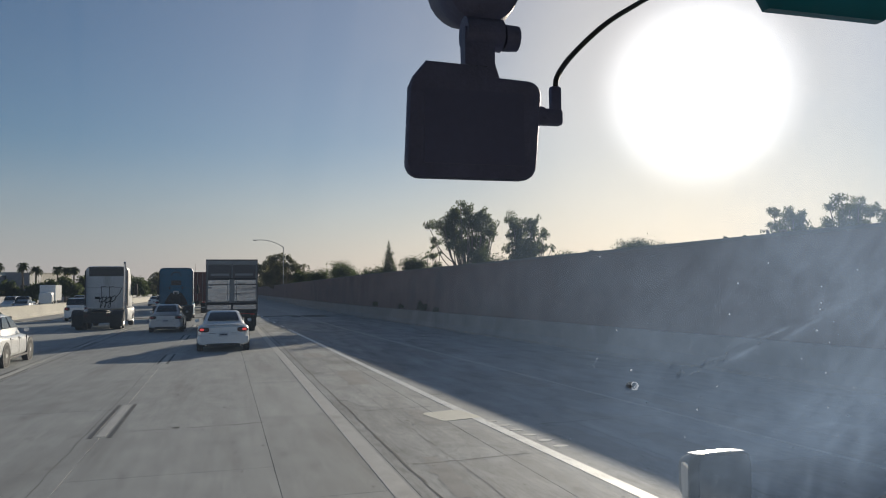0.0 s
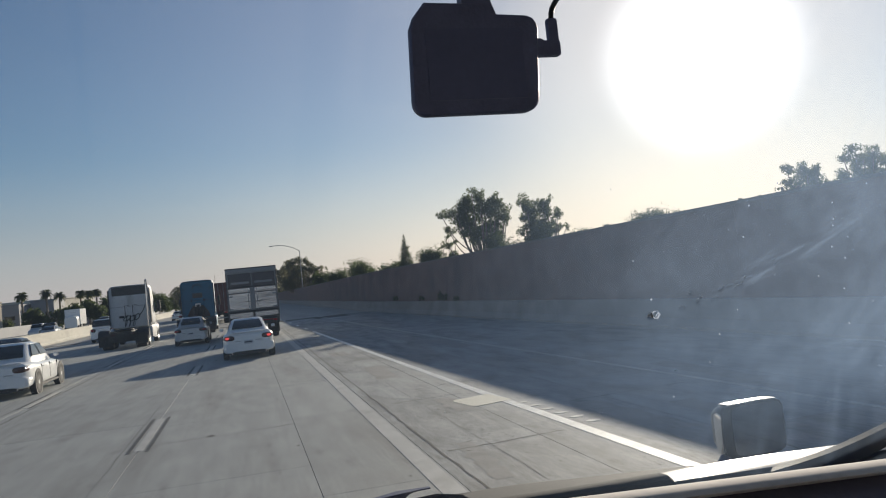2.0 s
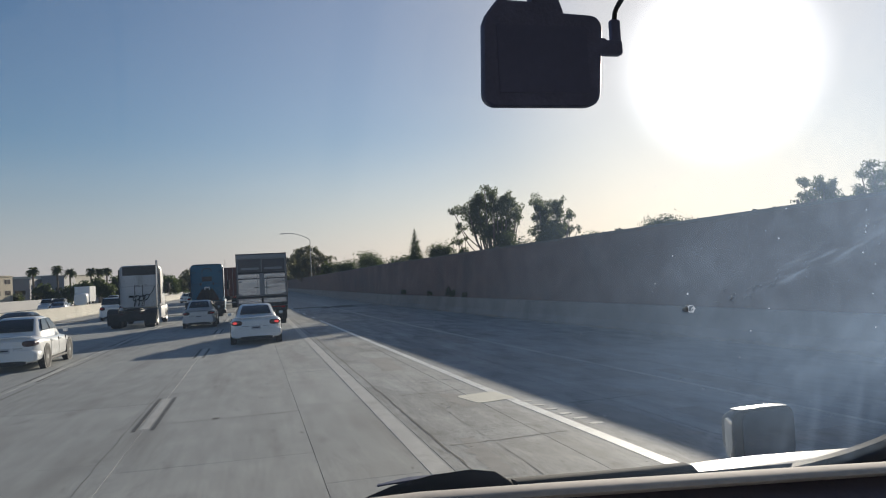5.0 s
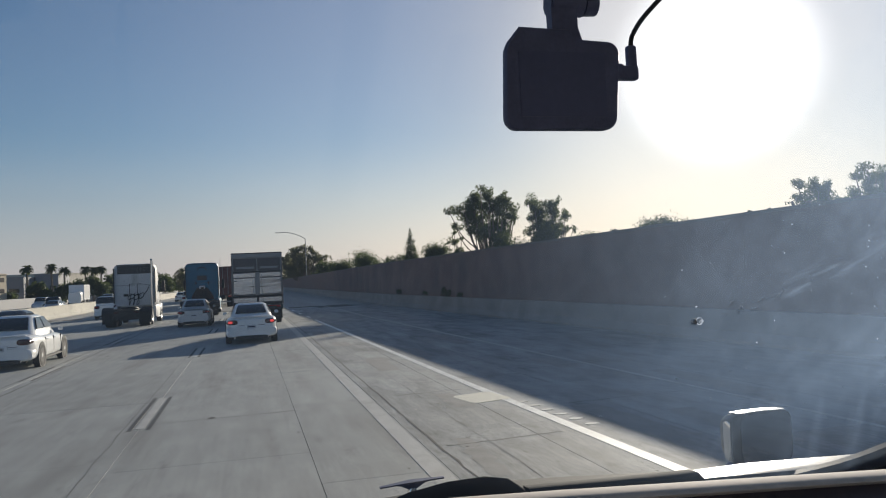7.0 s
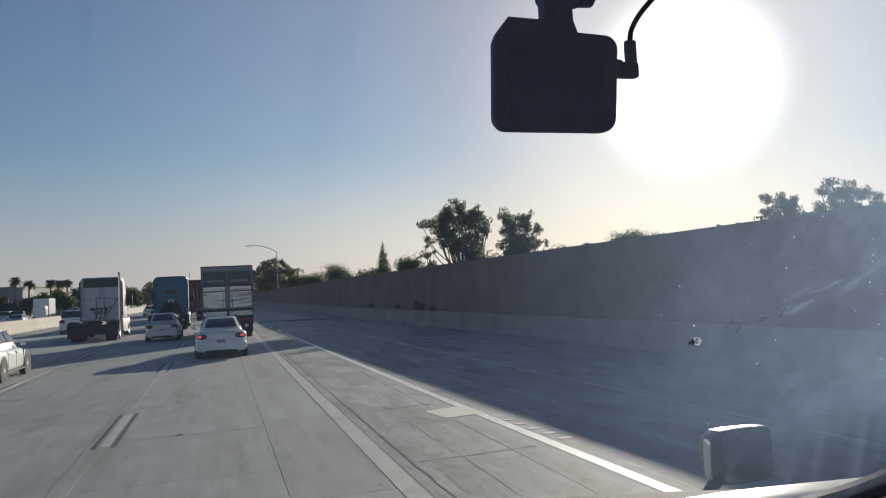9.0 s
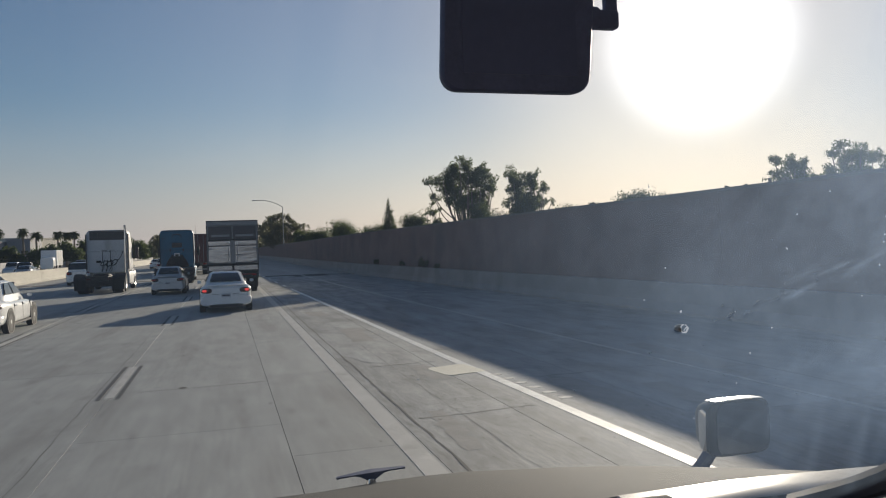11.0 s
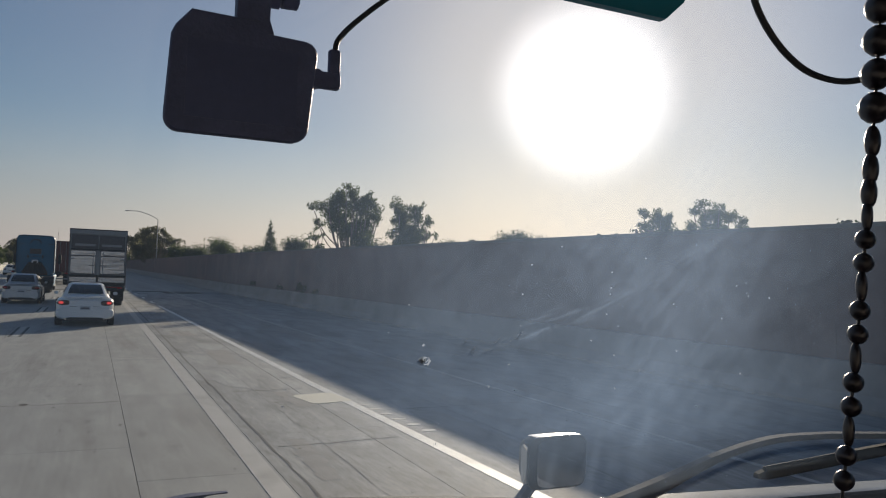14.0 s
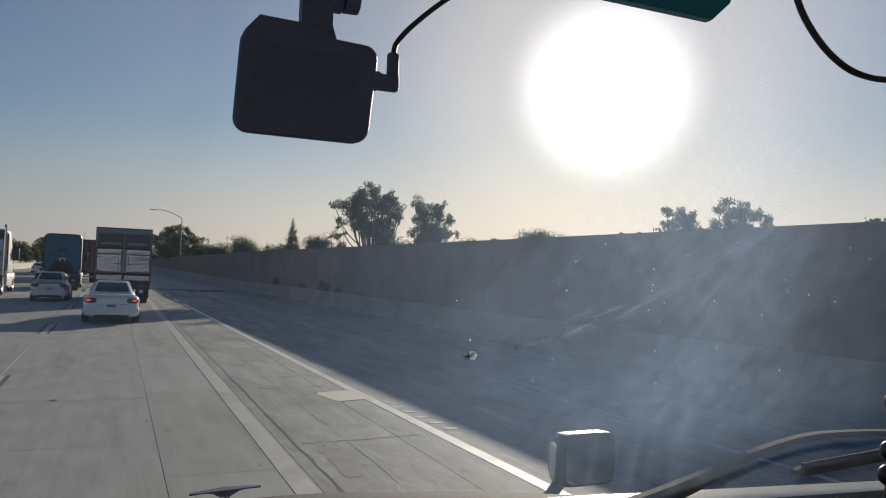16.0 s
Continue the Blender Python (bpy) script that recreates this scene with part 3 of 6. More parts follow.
def palm(x, y, h, seed, label, crown=1.9, fronds=34, group="palms beyond the freeway"):
    r = random.Random(seed)
    t = thing("palm_tree", x, y, -0.08, label, "palm tree", group)
    bend = r.uniform(-0.25, 0.25)
    part("trunk", rod(spline([(0, 0, 0), (bend, 0, h * 0.5), (bend * 1.3, 0, h)], 5), np.linspace(0.26, 0.17, 11).tolist(), 9), M["bark"], t, smooth=True)
    bm = bmesh.new()
    for i in range(fronds):
        a, up = r.uniform(0, 6.283), r.uniform(-0.75, 1.1)
        d = Vector((math.cos(a), math.sin(a), 0))
        side = Vector((-math.sin(a), math.cos(a), 0))
        c0 = Vector((bend * 1.3, 0, h - 0.1))
        pts = []
        for k in range(6):
            f = k / 5
            p = c0 + d * crown * f * math.cos(up) + Vector((0, 0, crown * (f * math.sin(up) - 0.45 * f * f)))
            pts.append((p, 0.06 + 0.30 * crown * 0.5 * math.sin(math.pi * min(1, f * 0.9 + 0.08))))
        for (p, w), (q, w2) in zip(pts, pts[1:]):
            for s in (-1, 1):
                drop = Vector((0, 0, -0.12))
                vs = [bm.verts.new(v) for v in (p, p + side * s * w + drop, q + side * s * w2 * 0.8 + drop, q)]
                bm.faces.new(vs)
    part("crown", bm, M["palm_leaf"], t)
    return t


def clump_leaves(cs, rs, size, g, material, parent, thick=15.0):
    """Lobed, well separated clumps of hanging leaves."""
    pos = []
    for c, r in zip(cs, rs):
        lobes = np.array(c) + g.normal(size=(7, 3)) * r * np.array([0.42, 0.42, 0.34])
        n = max(40, int(thick * (r / size) ** 2))
        d = g.normal(size=(n, 3))
        d *= (g.uniform(0, 1, n) ** 0.4 / np.linalg.norm(d, axis=1))[:, None]
        pos.append(lobes[g.integers(0, 7, n)] + d * r * 0.56)
    pos = np.concatenate(pos)
    n = len(pos)
    u = g.normal(size=(n, 3)) * np.array([1, 1, 1.5])
    u /= np.linalg.norm(u, axis=1, keepdims=True)
    v = np.cross(u, g.normal(size=(n, 3)))
    v /= np.linalg.norm(v, axis=1, keepdims=True)
    q = size * g.uniform(0.5, 1.25, n)[:, None]
    quad = np.stack([pos - u * q, pos + v * q * 0.36, pos + u * q, pos - v * q * 0.36], axis=1).reshape(-1, 3)
    me = bpy.data.meshes.new("crown")
    me.from_pydata(quad.tolist(), [], np.arange(n * 4).reshape(-1, 4).tolist())
    me.materials.append(material)
    ob = new("crown", me)
    ob.parent = parent
    return tagged(ob, kind="stuff")


def gum_tree(x, y, h, spread, seed, label, size=0.11, clumps=15, tufts=3, fork=0.30, side=-1, low=0.44, leaf="leaf", name="eucalyptus_tree", group=""):
    """A gum tree: a trunk that forks low, rising limbs, round clumps at their ends with sky between them, bare side branches with small tufts."""
    r, g = random.Random(seed), np.random.default_rng(seed)
    t = thing(name, x, y, -0.08, label, "tree", group)
    f0 = Vector((r.uniform(-0.15, 0.15), 0, h * fork))
    part("trunk", rod(spline([(0, 0, 0), (r.uniform(-0.1, 0.1), 0, h * fork * 0.5), f0], 4), np.linspace(0.024 * h, 0.016 * h, 9).tolist(), 9), M["bark"], t, smooth=True)
    cs, rs = [], []
    for k in range(900):
        if len(cs) == clumps:
            break
        a, q = r.uniform(0, 2 * math.pi), r.random() ** 0.5
        cr = spread * r.uniform(0.17, 0.34)
        hz = (1 - low) / 2 * h
        c = Vector((math.cos(a) * q * (spread - cr * 0.8), r.uniform(-0.45, 0.45) * spread, h - hz + math.sin(a) * q * (hz - cr)))
        if all(math.hypot(c.x - p.x, c.z - p.z) > 0.40 * (cr + pr) for p, pr in zip(cs, rs)):
            cs.append(c)
            rs.append(cr)
    for c, cr in zip(cs, rs):
        mid = f0.lerp(c, 0.55) + Vector((c.x * 0.18, 0, -0.05 * h))
        line = spline([f0, mid, c], 4)
        part("limb", rod(line, np.linspace(0.010 * h, 0.003 * h, len(line)).tolist(), 6), M["bark"], t, smooth=True)
    for k in range(tufts):
        b = f0 + Vector((0, 0, h * 0.03 * k))
        c = Vector((side * spread * r.uniform(0.95, 1.3), r.uniform(-0.4, 0.4), h * (0.52 + 0.12 * k)))
        line = spline([b, b.lerp(c, 0.65) + Vector((0, 0, -0.08 * h)), c], 5)
        part("bare_branch", rod(line, np.linspace(0.006 * h, 0.003 * h, len(line)).tolist(), 5), M["bark"], t, "pale bare branch")
        cs.append(c)
        rs.append(spread * r.uniform(0.11, 0.17))
    clump_leaves(cs, rs, size, g, M[leaf], t)
    return t


gum_tree(17.7, 54.0, 9.1, 2.5, 11, "tall grey-green eucalyptus with bare side branches behind the wall", clumps=32)
gum_tree(21.7, 52.6, 8.2, 2.1, 23, "grey-green eucalyptus with rounded clumps behind the wall", tufts=2, side=1, clumps=27)
gum_tree(15.6, 56.0, 5.7, 1.1, 14, "smaller dense eucalyptus behind the wall", clumps=18, tufts=2, fork=0.2, low=0.3)
bush(14.2, 57.5, 5.2, 1.1, 15, "dark leafy shrub showing over the wall", 7000, size=0.09, low=0.5)
bush(19.2, 50.5, 5.9, 2.8, 16, "dark undergrowth between the eucalyptus trunks", 14000, size=0.09, low=0.45)
bush(22.6, 49.0, 5.1, 1.3, 17, "dark leafy shrub showing over the wall", 8000, size=0.09, low=0.5)
bush(14.9, 25.2, 4.45, 0.75, 21, "dry bush showing over the wall", 9000, size=0.05, low=0.72)
bush(15.9, 25.0, 4.35, 0.45, 22, "dry bush showing over the wall", 6000, size=0.05, low=0.72)
palm(17.0, 22.4, 3.75, 77, "short fan palm showing over the wall", 0.75, 40, "")
gum_tree(18.6, 21.4, 5.0, 1.15, 18, "leafy tree rising over the wall", size=0.055, clumps=24, tufts=1, fork=0.5, low=0.55)
gum_tree(20.6, 20.6, 5.5, 1.3, 19, "leafy tree rising over the wall", size=0.055, clumps=26, tufts=1, fork=0.5, side=1, low=0.5)
cypress(19.3, 90.0, 8.35, 31, "dark pointed cypress behind the wall")
for i, (bx, by, bh, bw) in enumerate(((24.4, 88, 4.9, 1.0), (17.8, 64, 4.4, 0.9), (22.0, 104, 5.2, 2.0), (21.4, 110, 5.9, 2.4), (18.4, 118, 7.0, 2.6), (19.6, 124, 7.3, 2.8), (16.0, 128, 6.0, 3.0), (22.0, 140, 6.4, 3.4))):
    bush(bx, by, bh, bw, 40 + i, "dark leafy tree behind the wall", 7500, size=0.17, name="leafy_tree", category="tree", group="trees behind the far wall")
gum_tree(12.7, 172.0, 10.7, 5.3, 51, "broad sunlit tree beside the street lamp", size=0.25, clumps=34, tufts=0, fork=0.2, low=0.15, leaf="leaf_hazed", name="broad_tree")
gum_tree(14.6, 262.0, 14.6, 6.0, 52, "broad tree far along the freeway", size=0.42, clumps=30, tufts=0, fork=0.25, low=0.2, leaf="leaf_hazed", name="broad_tree")
bush(16.0, 158, 6.6, 3.0, 53, "dark leafy tree behind the wall", 2600, size=0.42, name="leafy_tree", category="tree", group="trees behind the far wall")
for i, iy in enumerate((40.5, 42.6, 43.5, 47.8, 55.0)):
    bush(wall_x(iy) - 0.16, iy, 0.35 + 0.14 * (i % 3), 0.22, 60 + i, "dark ivy growing over the concrete barrier", 420, size=0.07, name="ivy_clump", z=0.80, category="ivy", group="ivy on the barrier")
gum_tree(-17.6, 240.0, 9.2, 4.2, 61, "round hazy tree far along the freeway", size=0.34, clumps=30, tufts=0, fork=0.2, low=0.1, leaf="leaf_hazed", name="round_tree")
for i, wy in enumerate((9.6, 14.8, 15.3, 23.8, 36.0)):
    bush(wall_x(wy) + 0.2, wy, 0.10 + 0.03 * (i % 3), 0.34, 90 + i, "dry weed growing on the wall's coping", 110, size=0.026, name="weed", z=WALL_H + 0.075, category="weed", group="weeds on the coping")
# distant woods at the end of the road
for i in range(11):
    r = random.Random(70 + i)
    bush(-34 + 6.2 * i + r.uniform(-2, 2), 330 + r.uniform(-40, 60), r.uniform(6, 10), r.uniform(4, 7), 80 + i, "hazy distant tree at the end of the freeway",
         900, size=0.9, name="distant_tree", category="tree", group="distant trees")


# ---- street lamp ----
lamp = thing("street_lamp", 12.1, 164.0, -0.08, "tall grey steel street lamp with a curved arm", "street lamp")
part("pole", rod([(0, 0, 0), (0, 0, 6), (0, 0, 11.6)], [0.13, 0.11, 0.08], 10), M["steel"], lamp, smooth=True)
part("arm", rod(spline([(0, 0, 11.5), (-1.4, 0, 12.3), (-3.6, 0, 12.95), (-5.6, 0, 13.0)], 5), 0.06, 8), M["steel"], lamp, smooth=True)
part("lamp_head", loft([super_ring(-5.9, 12.98, 0.10, 0.05, -0.16, 12), super_ring(-5.9, 12.96, 0.42, 0.09, -0.05, 12),
                        super_ring(-5.9, 12.96, 0.42, 0.09, 0.05, 12), super_ring(-5.9, 12.98, 0.10, 0.05, 0.16, 12)]), M["grey_paint"], lamp, smooth=True)
part("base_plate", box(-0.2, 0.2, -0.2, 0.2, 0.0, 0.12, 0.02), M["steel"], lamp)


# ---- vehicles ----
def wheel(parent, x, y, r, w, side, rim="rim", dual=False):
    """side: +1 the outer face looks to +x."""
    xo = x + side * w / 2
    xi = x - side * w / 2 * (3.2 if dual else 1.0)
    prof = [(xi, r * 0.62), (xi, r * 0.93), (xi + side * 0.03, r), (xo - side * 0.03, r), (xo, r * 0.93), (xo - side * 0.005, r * 0.66), (xo - side * 0.05, r * 0.62)]
    tyre = part("wheel", loft([disc_ring((px, y, r), (1, 0, 0), pr, 26) for px, pr in prof]), M["rubber"], parent, smooth=True)
    prof = [(xo - side * 0.06, r * 0.64), (xo - side * 0.012, r * 0.64), (xo - side * 0.02, r * 0.56), (xo - side * 0.06, r * 0.44),
            (xo - side * 0.05, r * 0.22), (xo - side * 0.005, r * 0.18), (xo - side * 0.005, r * 0.02)]
    part("rim", loft([disc_ring((px, y, r), (1, 0, 0), pr, 20) for px, pr in prof]), M[rim], tyre, smooth=True)
    return tyre


def car(name, x, y, label, paint, L=4.7, W=1.80, H=1.44, style="sedan", lit=False, rz=0.0, category="car", group="", lamps="red"):
    t = thing(name, x, y, 0.0, label, category, group, rz=rz)
    hw = W / 2
    belt = 0.92 if style == "sedan" else 1.08
    if style == "sedan":
        st = [(0.00, 0.80, 0.34, 0.86), (0.03, 0.93, 0.27, 0.97), (0.12, 0.985, 0.22, belt + 0.07), (0.30, 1.0, 0.19, belt + 0.02), (0.55, 1.0, 0.19, belt),
              (0.72, 0.99, 0.2, belt - 0.03), (0.86, 0.97, 0.22, 0.80), (0.96, 0.88, 0.25, 0.68), (1.0, 0.68, 0.32, 0.58)]
        cab = (0.13, 0.74, 0.30, 0.54)
    elif style == "pickup":
        st = [(0.00, 0.94, 0.42, 1.08), (0.02, 0.98, 0.38, 1.12), (0.30, 1.0, 0.32, 1.12), (0.55, 1.0, 0.30, 1.10), (0.75, 1.0, 0.3, 1.08), (0.92, 0.98, 0.32, 1.02), (1.0, 0.85, 0.4, 0.92)]
        cab = (0.36, 0.74, 0.40, 0.62)
    else:
        st = [(0.00, 0.90, 0.40, 1.02), (0.02, 0.97, 0.32, 1.10), (0.10, 1.0, 0.26, 1.12), (0.5, 1.0, 0.24, 1.10), (0.74, 1.0, 0.25, 1.06), (0.9, 0.97, 0.28, 0.98), (0.97, 0.9, 0.3, 0.85), (1.0, 0.7, 0.36, 0.72)]
        cab = (0.015, 0.76, 0.06, 0.62)
    rings = [super_ring(0, (zb + zt) / 2, hw * k, (zt - zb) / 2, f * L, 24, 5.0) for f, k, zb, zt in st]
    part("body", loft(rings), M[paint], t, smooth=True)
    # cabin: from the belt line up to the roof
    y0, y1, r0, r1 = (c * L for c in cab)
    zb, hb, hr = belt - 0.03, hw * (0.86 if style == "sedan" else 0.93), hw * (0.63 if style == "sedan" else 0.78)

    def flat_ring(hx, ya, yb, z):
        pts = []
        for i in range(24):
            a = 2 * math.pi * (i + 0.5) / 24
            c, s = math.cos(a), math.sin(a)
            pts.append((hx * math.copysign(abs(c) ** 0.36, c), (ya + yb) / 2 + (yb - ya) / 2 * math.copysign(abs(s) ** 0.36, s), z))
        return pts
    part("cabin", loft([flat_ring(hb, y0, y1, zb), flat_ring(hb * 0.4 + hr * 0.6, y0 * 0.45 + r0 * 0.55, y1 * 0.45 + r1 * 0.55, zb + (H - zb) * 0.6),
                        flat_ring(hr, r0, r1, H - 0.05), flat_ring(hr * 0.8, r0 + 0.12, r1 - 0.12, H)]), M[paint], t, smooth=True)

    # the panes follow the cabin's curve, a little proud of it
    top_f = (H - 0.05 - zb) / (H - zb)

    def bend(f):
        return 0.55 * f / 0.6 if f <= 0.6 else 0.55 + 0.45 * (f - 0.6) / (top_f - 0.6)

    def half(f):
        return hb + (hr - hb) * (f if f <= 0.6 else 0.6 + 0.4 * (f - 0.6) / (top_f - 0.6))

    def curved(rows, out):
        out = Vector(out)
        bm = bmesh.new()
        for o in (out * 0.2, out):
            vs = [[bm.verts.new(Vector(p) + o) for p in row] for row in rows]
            for p, q in zip(vs, vs[1:]):
                for i in range(len(p) - 1):
                    bm.faces.new((p[i], p[i + 1], q[i + 1], q[i]))
        return bm
    fs = (0.33, 0.46, 0.6, 0.72, top_f - 0.03) if style == "sedan" else (0.24, 0.4, 0.6, 0.75, top_f - 0.04)
    part("rear_window", curved([[(k * half(f) * (0.78 if style == "sedan" else 0.88), y0 + (r0 - y0) * bend(f) + 0.02 * k * k, zb + (H - zb) * f) for k in (-1, -0.5, 0, 0.5, 1)] for f in fs], (0, -0.035, 0.012)), M["glass"], t, "dark rear window", smooth=True)
    part("front_window", curved([[(k * half(f) * 0.88, y1 + (r1 - y1) * bend(f) - 0.02 * k * k, zb + (H - zb) * f) for k in (-1, -0.5, 0, 0.5, 1)] for f in fs], (0, 0.035, 0.012)), M["glass"], t, smooth=True)
    for s in (-1, 1):
        for k0, k1 in ((0.13, 0.46), (0.52, 0.85)):
            part("side_window", curved([[(s * half(f), (y0 + (r0 - y0) * bend(f)) * (1 - k) + (y1 + (r1 - y1) * bend(f)) * k, zb + (H - zb) * f) for k in (k0, (k0 + k1) / 2, k1)] for f in fs], (s * 0.022, 0, 0.006)), M["glass"], t, smooth=True)
        mz = zb + 0.12
        part("wing_mirror", loft([super_ring(s * (hw + 0.08), mz, 0.03, 0.03, y1 - 0.62, 10, 3), super_ring(s * (hw + 0.08), mz, 0.075, 0.06, y1 - 0.60, 10, 3),
                                  super_ring(s * (hw + 0.06), mz, 0.06, 0.05, y1 - 0.50, 10, 3)]), M[paint], t, smooth=True)
        rw = 0.33 if style == "sedan" else 0.38
        for wy in (0.205 * L, 0.80 * L):
            part("wheel_arch", loft([disc_ring((s * (hw - 0.16), wy, rw), (1, 0, 0), rw + 0.07, 24), disc_ring((s * (hw + 0.002), wy, rw), (1, 0, 0), rw + 0.07, 24)]), M["frame"], t)
            wheel(t, s * (hw - 0.095), wy, rw, 0.21, s)
        # tail lights wrap round the corners
        zl0, zl1 = (0.70, 0.87) if style == "sedan" else (0.80, 1.06)
        zm, zh, xm, xh = (zl0 + zl1) / 2, (zl1 - zl0) / 2, s * hw * 0.71, hw * 0.19
        part("inner_lamp", loft([super_ring(xm - s * 0.03, zm, xh * 0.8, zh * 0.7, -0.020, 18, 3), super_ring(xm, zm, xh, zh, -0.002, 18, 3), super_ring(xm + s * 0.05, zm, xh, zh, 0.20, 18, 3)]), M["dark_lamp"], t, "smoked lamp cluster", smooth=True)
        bw = xh * (0.44 if lit else 0.60)
        part("tail_light", loft([super_ring(xm + s * xh * 0.42, zm + 0.006, bw * 0.8, zh * 0.40, -0.030, 16, 2.6), super_ring(xm + s * xh * 0.44, zm + 0.006, bw, zh * 0.52, -0.018, 16, 2.6),
                                 super_ring(xm + s * xh * 0.5, zm, bw, zh * 0.52, 0.02, 16, 2.6)]), M["red_lit" if lit else lamps], t, "lit red brake light" if lit else "red tail light", smooth=True)
    part("bumper", loft([super_ring(0, 0.44, hw * 0.86, 0.17, -0.05, 20, 5), super_ring(0, 0.43, hw * 0.95, 0.19, 0.02, 20, 5), super_ring(0, 0.43, hw * 0.99, 0.18, 0.30, 20, 5)]), M[paint], t, smooth=True)
    pz = 0.55 if style == "sedan" else 0.70
    part("plate_recess", box(-0.24, 0.24, -0.056, 0.02, pz - 0.025, pz + 0.155, 0.01), M["frame" if style != "sedan" else paint], t)
    part("rear_plate", box(-0.16, 0.16, -0.062, 0.02, pz, pz + 0.13, 0.004), M["plate"], t)
    part("plate_strip", box(-0.12, 0.12, -0.068, -0.05, pz + 0.045, pz + 0.085), M["ink"], t)
    part("diffuser", loft([super_ring(0, 0.25, hw * 0.62, 0.060, -0.058, 18, 5), super_ring(0, 0.25, hw * 0.76, 0.070, 0.10, 18, 5)]), M["frame"], t, "black lower valance", smooth=True)
    if style == "sedan":
        part("boot_seam", box(-hw * 0.52, hw * 0.52, -0.004, 0.02, 0.655, 0.668), M["frame"], t)
        part("boot_lip", box(-hw * 0.78, hw * 0.78, 0.02, 0.12, belt + 0.035, belt + 0.065, 0.012), M[paint], t, smooth=True)
    for s in (-1, 1):
        for dy in ((0.30, 0.50, 0.70) if style != "pickup" else (0.40, 0.56, 0.72)):
            part("door_seam", box(s * hw - 0.03, s * hw + 0.002, dy * L - 0.006, dy * L + 0.006, 0.36, belt - 0.10), M["frame"], t)
        for dy in (0.345, 0.545):
            part("door_handle", box(min(s * (hw - 0.02), s * (hw + 0.018)), max(s * (hw - 0.02), s * (hw + 0.018)), dy * L - 0.09, dy * L + 0.09, belt - 0.17, belt - 0.14, 0.006, 1), M[paint], t)
        part("sill_trim", box(min(s * (hw - 0.10), s * (hw - 0.005)), max(s * (hw - 0.10), s * (hw - 0.005)), 0.28 * L, 0.72 * L, 0.20, 0.27, 0.01, 1), M["frame"], t)
        part("exhaust_tip", rod([(s * hw * 0.62, -0.05, 0.26), (s * hw * 0.62, 0.25, 0.26)], 0.04, 10), M["chrome"], t)
    return t


car("sedan", -0.03, 27.6, "white four-door sedan with brake lights on, following the box truck", "white", 4.75, 1.80, 1.41, lit=True)


